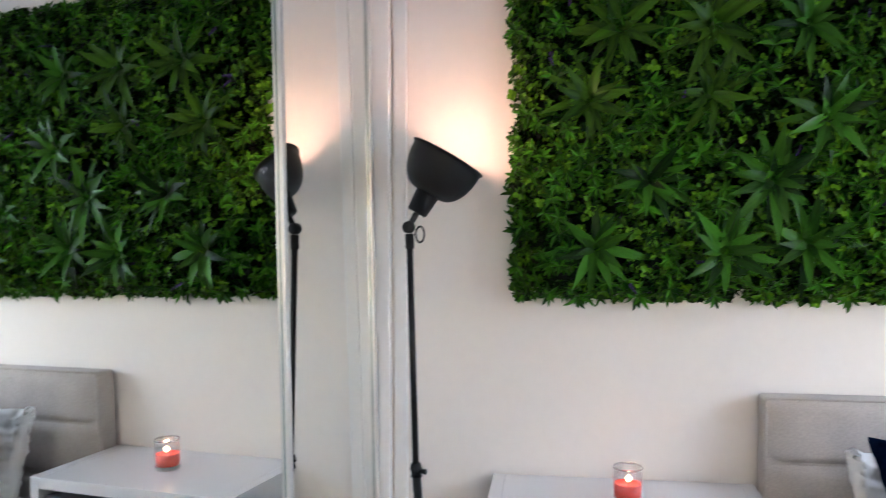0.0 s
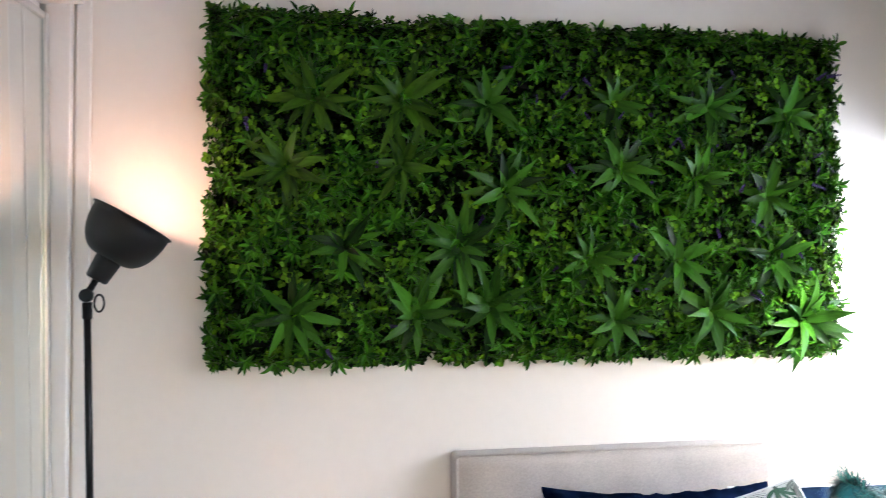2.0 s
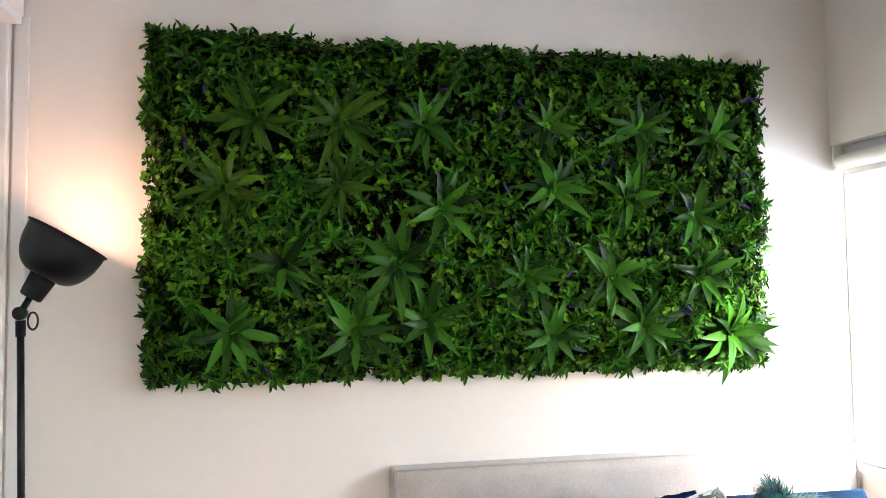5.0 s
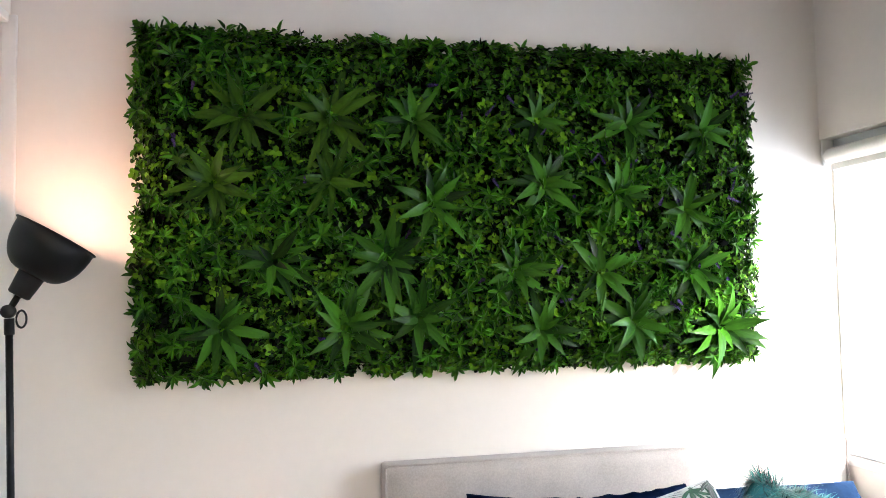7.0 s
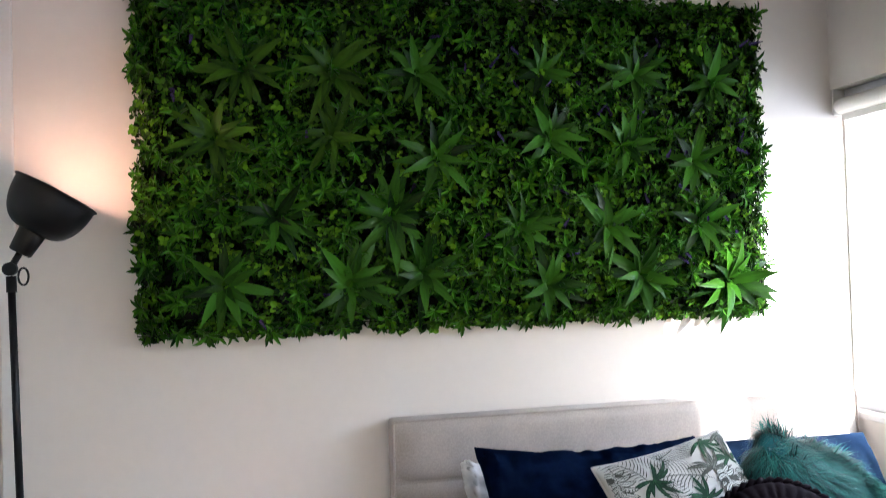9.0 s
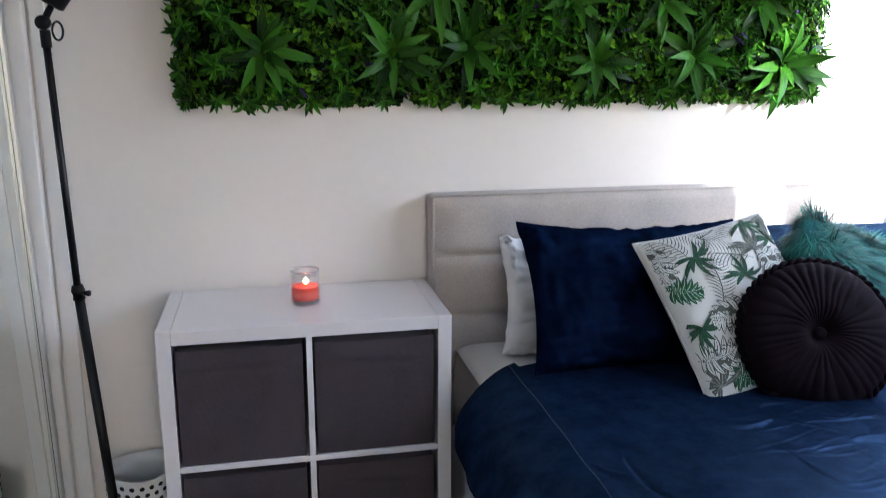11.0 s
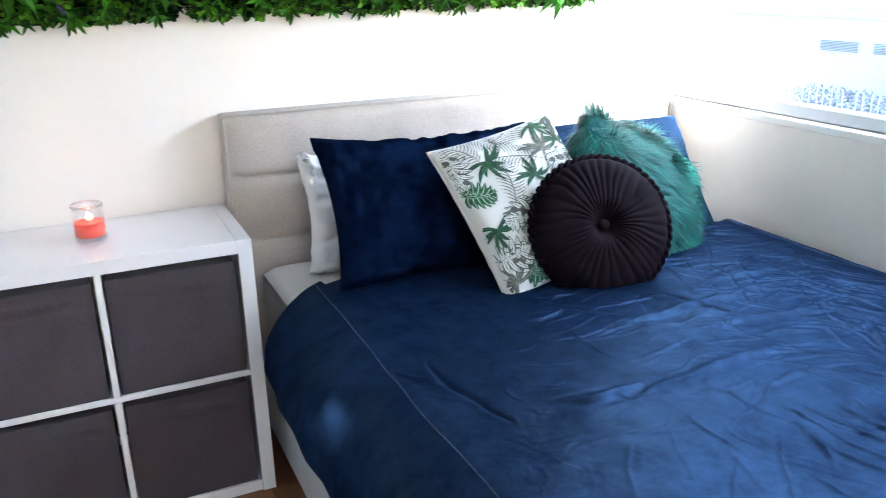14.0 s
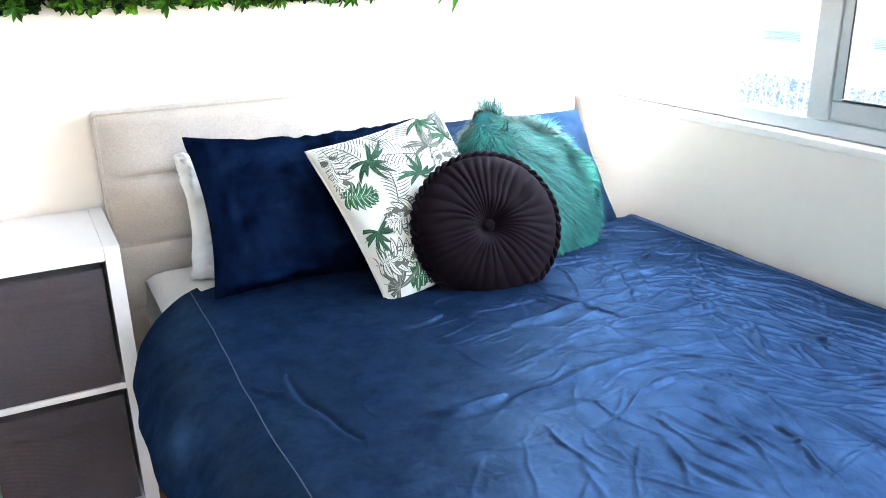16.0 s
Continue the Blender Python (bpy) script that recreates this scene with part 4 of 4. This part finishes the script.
bm = tube(bmesh.new(), [(hamper_r(a, 1) * math.cos(a), hamper_r(a, 1) * math.sin(a), 0.002 + HH * (1 + 0.03 * math.sin(2 * a + 0.6))) for a in (2 * math.pi * k / 60 for k in range(60))], 0.0045, 8, closed=True)
part("rim", bm, HAMPER, hamper, smooth=True)
dots_v, dots_f = [], []
for i in range(11):
    for j in range(23):
        t, a0 = (i + 0.6) / 11.4, 2 * math.pi * (j + 0.5 * (i % 2)) / 23
        ring = []
        for k in range(10):
            q = 2 * math.pi * k / 10
            a, tt = a0 + 0.0072 / HR * math.cos(q), t + 0.0072 / HH * math.sin(q)
            r = hamper_r(a, tt) + 0.0008
            ring.append(len(dots_v))
            dots_v.append((r * math.cos(a), r * math.sin(a), 0.002 + HH * tt * (1 + 0.03 * math.sin(2 * a + 0.6) * tt)))
        dots_f.append(tuple(ring))
raw("dots", dots_v, dots_f, DOT, hamper, "black printed dots", smooth=False, kind="stuff")

# floor lamp
LX, LY = -0.138, -0.30
lamp = thing("floor_lamp", "black metal floor lamp with tilted bowl shade, switched on", "floor lamp", (LX, LY, 0))
TOP = Vector((-0.083, 0.075, 1.492))
KNEE = Vector((-0.060, 0.043, 0.848))
part("base", lathe(bmesh.new(), [(0, 0.0), (0.084, 0.0), (0.090, 0.006), (0.090, 0.014), (0.084, 0.020), (0.03, 0.022), (0.016, 0.034), (0, 0.034)], 56), BLACK, lamp, smooth=True)
part("lower_pole", tube(bmesh.new(), [(0, 0, 0.03), tuple(KNEE)], 0.0125, 16), BLACK, lamp, smooth=True)
part("upper_pole", tube(bmesh.new(), [tuple(KNEE - Vector((0, 0, 0.02))), tuple(TOP)], 0.0090, 16), BLACK, lamp, smooth=True)
clamp = part("height_clamp", tube(bmesh.new(), [tuple(KNEE + Vector((0.001, 0, -0.022))), tuple(KNEE), tuple(KNEE + Vector((-0.001, 0, 0.016)))], [0.0165, 0.0175, 0.0135], 18), BLACK, lamp, smooth=True)
part("clamp_screw", tube(bmesh.new(), [tuple(KNEE + Vector((0.012, -0.006, -0.004))), tuple(KNEE + Vector((0.030, -0.014, -0.004)))], [0.006, 0.008], 10), BLACK, clamp, smooth=True)
part("pole_socket", tube(bmesh.new(), [tuple(TOP + Vector((0.001, 0, -0.03))), tuple(TOP + Vector((0, 0, 0.012)))], 0.0125, 16), BLACK, lamp, smooth=True)
JO = TOP + Vector((-0.002, 0, 0.030))
jn = part("joint", lathe(bmesh.new(), [(0, -0.014), (0.0155, -0.013), (0.0175, -0.009), (0.0175, 0.009), (0.0155, 0.013), (0, 0.014)], 24, Matrix.Translation(JO) @ Matrix.Rotation(radians(90), 4, "X")), BLACK, lamp, smooth=True)
ring = [tuple(JO + Vector((0.034 + 0.012 * math.cos(a), -0.012, -0.020 + 0.022 * math.sin(a)))) for a in (2 * math.pi * k / 28 for k in range(28))]
wing = part("wing_screw", tube(bmesh.new(), ring, 0.0028, 8, closed=True), BLACK, jn, "bent wire tightening ring", smooth=True)
UPN = Vector((0.485, 0.10, 0.865)).normalized()
NECK0 = JO + UPN * 0.008 + Vector((0.012, 0, 0.022))
AX = UPN.to_track_quat("Z", "Y").to_matrix().to_4x4()
part("arm", tube(bmesh.new(), [tuple(JO), tuple(NECK0 + UPN * 0.02)], 0.0085, 12), BLACK, lamp, smooth=True)
NM = Matrix.Translation(NECK0 + UPN * 0.012) @ AX
part("neck", lathe(bmesh.new(), [(0, 0), (0.024, 0), (0.029, 0.004), (0.034, 0.060), (0.032, 0.068), (0, 0.068)], 36, NM), BLACK, lamp, smooth=True)
SB = 0.062
prof = [(0.030, SB)] + [(0.030 + (0.105 - 0.030) * math.sin(q) ** 0.85, SB + 0.112 * (1 - math.cos(q))) for q in (math.pi / 2 * k / 16 for k in range(1, 17))]
shell = prof + [(0.107, SB + 0.114), (0.111, SB + 0.1165), (0.110, SB + 0.1195), (0.1035, SB + 0.118)]
part("shade", lathe(bmesh.new(), shell, 64, NM), BLACK, lamp, "black enamelled metal bowl shade", smooth=True)
part("reflector", lathe(bmesh.new(), [(max(0.0, r - 0.0025), h + 0.002) for r, h in prof], 64, NM), SHADEWHITE, lamp, "white enamel inside of the shade", smooth=True)
part("bulb", lathe(bmesh.new(), [(0, 0.070), (0.012, 0.072), (0.013, 0.086), (0.022, 0.100), (0.027, 0.116), (0.024, 0.130), (0.013, 0.139), (0, 0.141)], 28, NM), BULB, lamp, "glowing warm bulb", smooth=True)
bulb_data = bpy.data.lights.new("lamp_light", "POINT")
bulb_data.energy, bulb_data.color, bulb_data.shadow_soft_size = 0.66, (1.0, 0.51, 0.335), 0.02
bulb = new("lamp_light", bulb_data)
bulb.location = Vector((LX, LY, 0)) + NM @ Vector((0, 0, 0.152))


# ---- green wall ----
PX0, PX1, PZ0, PZ1 = 0.088, 2.058, 1.340, 2.325
green = thing("green_wall", "panel of artificial foliage with strap-leaf rosettes hung on the wall", "green wall", (PX0, 0, PZ0))
GW, GHT = PX1 - PX0, PZ1 - PZ0
bm = block(0.0, -0.016, 0.0, GW, -0.004, GHT, bevel=0.003)
for k in range(66):
    x = GW * (k + 0.5) / 66
    loop = [(x + 0.012 * math.cos(q), -0.012, -0.002 + 0.009 * math.sin(q)) for q in (math.pi + math.pi * i / 5 for i in range(6))]
    tube(bm, loop, 0.0016, 5)
part("backing_mat", bm, STEMS, green, "dark plastic lattice mat")

ROUND = np.array([(0, 0, 0), (0.30, -0.42, 0.10), (0.74, -0.36, 0.08), (1, 0, -0.06), (0.74, 0.36, 0.08), (0.30, 0.42, 0.10), (0.52, 0, -0.02)])
ROUND_F = [(0, 1, 6), (1, 2, 6), (2, 3, 6), (3, 4, 6), (4, 5, 6), (5, 0, 6)]
LANCE = np.array([(0, 0, 0), (0.38, -0.5, 0.10), (0.78, -0.30, 0.04), (1, 0, -0.12), (0.78, 0.30, 0.04), (0.38, 0.5, 0.10), (0.5, 0, -0.02)])


def sprigs(name, count, template, leaves, length, width, depth, spread, material, rs, pick, label, over=0.012):
    """Many small leaf clusters over the panel, as one mesh; pick(x, z) tells how likely a cluster is there."""
    V, F = [], []
    done = 0
    while done < count:
        x, z = rs.uniform(-over, GW + over), rs.uniform(-over, GHT + over)
        if rs.rand() > pick(x, z):
            continue
        done += 1
        edge_x = -1 if x < 0.05 else 1 if x > GW - 0.05 else 0
        edge_z = -1 if z < 0.05 else 1 if z > GHT - 0.05 else 0
        bulge = 0.014 * noise.noise((x * 5, z * 5, 2.2))
        y = -rs.uniform(*depth) - bulge
        if edge_x or edge_z:
            y *= rs.uniform(0.35, 1.0)
        axis = np.array([rs.normal(0, 0.38) + 0.75 * edge_x, -1.0, rs.normal(0.1, 0.38) + 0.75 * edge_z])
        axis /= np.linalg.norm(axis)
        side = np.cross(axis, (0.1, 0.2, 1.0))
        side /= np.linalg.norm(side)
        other = np.cross(axis, side)
        a0 = rs.uniform(0, 6.28)
        size = rs.uniform(*length)
        for k in range(leaves):
            a = a0 + 6.283 * k / leaves + rs.normal(0, 0.22)
            tilt = rs.uniform(*spread)
            way = math.cos(tilt) * (math.cos(a) * side + math.sin(a) * other) + math.sin(tilt) * axis
            way[2] -= 0.10
            way /= np.linalg.norm(way)
            across = np.cross(way, axis)
            across /= max(1e-6, np.linalg.norm(across))
            face = np.cross(across, way)
            ln = size * rs.uniform(0.75, 1.15)
            pts = template[:, :1] * way * ln + template[:, 1:2] * across * ln * width + template[:, 2:] * face * ln
            start = axis * rs.uniform(-0.004, 0.010)
            n = len(V) * 7
            V.append(pts + np.array([x, y, z]) + start)
            F += [(a_ + n, b_ + n, c_ + n) for a_, b_, c_ in ROUND_F]
    return raw(name, np.concatenate(V), F, material, green, label, smooth=False, kind="stuff")


def patch(seed, freq, level, soft=0.25):
    def pick(x, z):
        v = noise.noise((x * freq + seed, z * freq, seed))
        return min(1.0, max(0.28, (v - level) / soft))
    return pick


rs = np.random.RandomState(3)
# Fill layer whose near-black colour stands in for shade in the gaps.
sprigs("undergrowth", 2600, LANCE, 6, (0.020, 0.034), 0.34, (0.012, 0.040), (-0.1, 0.5), DARKLEAF, rs, lambda x, z: 1.0, "deep leaves coloured near black as shade in the gaps")
sprigs("box_leaves", 5300, ROUND, 5, (0.014, 0.023), 0.80, (0.018, 0.080), (0.05, 0.75), BOXLEAF, rs, patch(1.3, 5.0, -0.25), "small glossy rounded leaves", 0.018)
sprigs("clover_leaves", 1900, ROUND, 4, (0.013, 0.022), 0.95, (0.035, 0.088), (0.0, 0.45), LIMELEAF, rs, patch(8.3, 4.0, -0.05), "lime green clover-like leaves", 0.020)
sprigs("pointed_leaves", 560, LANCE, 10, (0.032, 0.050), 0.30, (0.058, 0.090), (0.15, 0.75), SPRAYLEAF, rs, patch(4.7, 3.4, -0.1), "narrow pointed fresh green leaves", 0.018)
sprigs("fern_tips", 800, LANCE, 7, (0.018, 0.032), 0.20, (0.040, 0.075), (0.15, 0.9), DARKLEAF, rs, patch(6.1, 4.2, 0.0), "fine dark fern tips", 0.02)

sprigs("edge_leaves", 1300, ROUND, 5, (0.014, 0.023), 0.85, (0.008, 0.050), (0.05, 0.75), BOXLEAF, rs, lambda x, z: 1.0 if x < 0.03 or x > GW - 0.035 or z > GHT - 0.035 or z < 0.02 else 0.0, "small rounded leaves along the panel's rim", 0.026)


def rim(x, z):
    """Where loose sprays stand out past the panel's rim, in uneven tufts."""
    if 0.012 < x < GW - 0.012 and 0.010 < z < GHT - 0.012:
        return 0.0
    return max(0.1, noise.noise((x * 9, z * 9, 4.4)) + 0.45)


sprigs("rim_sprays", 300, LANCE, 7, (0.026, 0.046), 0.30, (0.010, 0.055), (0.1, 0.9), SPRAYLEAF, rs, rim, "loose pointed sprays along the panel's rim", 0.024)
sprigs("rim_clovers", 260, ROUND, 4, (0.016, 0.024), 0.95, (0.010, 0.055), (0.1, 0.8), LIMELEAF, rs, rim, "loose clover leaves along the panel's rim", 0.030)


def strap_mesh(length, width, arch, twist, material):
    """A keeled strap leaf along x, widest before its middle, arching away from its upper face."""
    n, v = 9, []
    for i in range(n):
        t = i / (n - 1)
        bend = arch * t
        x = length * (math.sin(bend) / arch if arch else t)
        z = -length * ((1 - math.cos(bend)) / arch if arch else 0)
        w = width / 2 * (0.34 + 0.66 * math.sin(math.pi * min(1, t * 0.92 + 0.08)) ** 0.75) * (1 - t ** 3.5)
        tw = twist * t
        for k, keel in ((-1, 0.30), (0, 0.0), (1, 0.30)):
            v.append((x, w * k * math.cos(tw), z + w * keel + w * k * math.sin(tw)))
    me = bpy.data.meshes.new("leaf")
    me.from_pydata(v, [], grid_faces(n, 3))
    me.materials.append(material)
    me.polygons.foreach_set("use_smooth", [True] * len(me.polygons))
    return me


STRAPS = {}
for mi, material in enumerate((STRAP, STRAP_YELLOW)):
    STRAPS[mi] = [strap_mesh(ln, wd, ar, tw, material) for ln, wd, ar, tw in
                  ((0.165, 0.030, 0.80, 0.25), (0.155, 0.033, 0.60, -0.30), (0.140, 0.031, 1.05, 0.20), (0.175, 0.030, 1.25, -0.2), (0.130, 0.030, 0.8, 0.40), (0.105, 0.027, 1.0, -0.3))]

ROSETTES = [(0.36, 2.09, 1), (0.62, 2.09, 1), (0.88, 2.09, 0), (1.28, 2.10, 0), (1.60, 2.10, 0), (1.87, 2.085, 0),
            (0.28, 1.885, 1), (0.62, 1.895, 1), (0.93, 1.83, 0), (1.30, 1.90, 0), (1.56, 1.87, 0), (1.80, 1.82, 0),
            (0.45, 1.655, 0), (0.79, 1.655, 0), (1.20, 1.62, 0), (1.49, 1.61, 0), (1.81, 1.62, 0),
            (0.30, 1.46, 0), (0.66, 1.455, 0), (0.885, 1.475, 0), (1.28, 1.43, 0), (1.60, 1.455, 0), (1.915, 1.425, 0)]


def leaf_pose(theta, rise, roll):
    flat = Vector((math.cos(theta), 0, math.sin(theta)))
    out = Vector((0, -1, 0))
    x = (math.cos(rise) * flat + math.sin(rise) * out).normalized()
    z = (-math.sin(rise) * flat + math.cos(rise) * out).normalized()
    y = z.cross(x)
    return Matrix((x, y, z)).transposed().to_4x4() @ Matrix.Rotation(roll, 4, "X")


rng = random.Random(21)
core = strap_mesh(0.085, 0.022, 0.6, 0.3, STRAP)
for k, (x, z, tone) in enumerate(ROSETTES):
    bm = bmesh.new()
    for q in range(4):
        piece = bmesh.new()
        piece.from_mesh(core)
        piece.transform(leaf_pose(1.57 * q + rng.uniform(0, 1), radians(rng.uniform(48, 68)), 0))
        tmp = bpy.data.meshes.new("tmp")
        piece.to_mesh(tmp)
        piece.free()
        bm.from_mesh(tmp)
        bpy.data.meshes.remove(tmp)
    size = rng.uniform(0.90, 1.10) if k < len(ROSETTES) - 1 else 1.16
    ros = part("rosette", bm, STRAP_YELLOW if tone else STRAP, green, "rosette of long pointed strap leaves", smooth=True)
    ros.matrix_local = Matrix.Translation((x - PX0, -0.070, z - PZ0)) @ Matrix.Scale(size, 4)
    count = 18
    start = rng.uniform(0, 6.28)
    for q in range(count):
        outer = q < 8
        theta = start + 2 * math.pi * (q / 8 if outer else (q - 8) / (count - 8) + 0.06) + rng.uniform(-0.34, 0.34)
        rise = radians(rng.uniform(8, 34) if outer else rng.uniform(34, 60))
        me = STRAPS[tone][rng.choice((0, 0, 1, 3, 3, 2) if outer else (1, 2, 4, 5, 4))]
        leaf = new("leaf", me)
        leaf.parent = ros
        leaf.matrix_local = leaf_pose(theta, rise, rng.uniform(-0.35, 0.35)) @ Matrix.Scale(rng.uniform(0.88, 1.1), 4)

# purple flower spikes
FL = np.array([(0, 0, 0), (0.5, -0.5, 0.1), (1, 0, 0), (0.5, 0.5, 0.1)])
for k in range(44):
    x, z = rng.uniform(0.04, GW - 0.02), rng.uniform(0.0, GHT - 0.1)
    if k > 30:
        x = rng.uniform(GW * 0.6, GW - 0.01)
    way = Vector((rng.uniform(-0.7, 0.7) + (0.5 if x > GW - 0.08 else 0), -0.75, rng.uniform(-0.55, 0.55))).normalized()
    a = way.cross(Vector((0.2, 0.1, 1))).normalized()
    b = way.cross(a)
    vv, ff = [], []
    for i in range(11):
        for j in range(5):
            ang = 2 * math.pi * (j + 0.5 * (i % 2)) / 5
            o = way * (0.010 + 0.0048 * i)
            d = (a * math.cos(ang) + b * math.sin(ang)) * 0.9 + way * 0.5
            s = d.cross(way).normalized()
            ln = 0.0085 * (1 - 0.055 * i)
            n = len(vv)
            vv += [tuple(o + d * ln * p[0] + s * ln * 0.8 * p[1] + way * ln * p[2]) for p in FL]
            ff.append((n, n + 1, n + 2, n + 3))
    sp_ = raw("flower_spike", vv, ff, PURPLE, green, "small purple flower spike", smooth=False)
    sp_.location = (x, -0.070, z)
    sp_.scale = (1.0, 1.0, 1.15)

# ---- outside the window ----
tagged(part("ground", block(2.8, -60, -6.2, 90, 80, -6.0), GROUND), label="pale paved ground far below the window", category="ground", kind="structure")
house = thing("apartment_building", "white rendered apartment building with a row of grey louvres", "building", (17.0, 0.5, -6.0))
part("wall", block(0, 0, 0, 9, 44, 12.6), FACADE, house)
part("roof", block(-0.4, -0.4, 12.6, 9.4, 44.4, 13.0, bevel=0.05), LOUVRE, house)
for st in range(4):
    part("ledge", block(-0.22, -0.1, 3.1 + 3.1 * st, -0.002, 44.1, 3.3 + 3.1 * st, bevel=0.03), FACADE, house)
for k in range(8):
    y0 = 10.45 - 1.46 * k
    lv = part("louvre", block(-0.03, y0, 5.44, -0.002, y0 + 1.05, 5.69), FACADE, house, "grey louvred vent")
    for q in range(7):
        part("slat", block(-0.07, y0 + 0.01, 5.445 + 0.035 * q, -0.032, y0 + 1.04, 5.463 + 0.035 * q), LOUVRE, lv)

# raised bed in front of that building
planter = thing("planter", "long white raised planter with thin shrubs and pale stalks", "planter", (15.1, 6.2, -6.0))
part("planter_wall", block(0, 0, 0, 0.8, 5.0, 3.85, bevel=0.03), FACADE, planter)
ps = np.random.RandomState(8)
vv, ff = [], []
for k in range(3400):
    c = np.array([ps.uniform(0.02, 0.78), ps.uniform(0.02, 4.98), 3.82 + 1.0 * ps.rand() ** 0.8])
    a, b = ps.normal(0, 1, 3), ps.normal(0, 1, 3)
    a, b = 0.050 * a / np.linalg.norm(a), 0.030 * b / np.linalg.norm(b)
    n = len(vv)
    vv += [c - a, c + b, c + a, c - b]
    ff.append((n, n + 1, n + 2, n + 3))
raw("shrub_leaves", vv, ff, SHRUB, planter, "thin shrub leaves, paled to grey as in glare", smooth=False, kind="stuff")
bm = bmesh.new()
for k in range(26):
    y, lean = 0.1 + 4.8 * k / 25 + ps.uniform(-0.08, 0.08), ps.uniform(-0.10, 0.10)
    tube(bm, [(-0.02, y, 3.80), (-0.03, y + lean * 0.6, 4.3), (-0.04, y + lean, 4.9)], 0.014, 6)
part("stalks", bm, FACADE, planter, "pale stalks", kind="stuff")

# ---- floor planks ----
plank_me = {}
PWID, k = 0.118, 0
for i in range(int(3.1 / PWID) + 1):
    x = -0.55 + PWID * i
    y = -5.3 + 0.45 * (i % 3)
    while y < 0:
        ln = 1.30
        a, b = max(-4.0, y), min(-0.002, y + ln)
        key = round(b - a, 3)
        if key > 0.05:
            if key not in plank_me:
                plank_me[key] = mesh_of("plank", block(0.0008, 0.0008, -0.0118, PWID - 0.0008, b - a - 0.0008, 0, bevel=0.0012, segs=1), WOODFLOOR)
            p = new("plank", plank_me[key])
            p.parent = floor
            p.location = (x, a, 0)
        y += ln
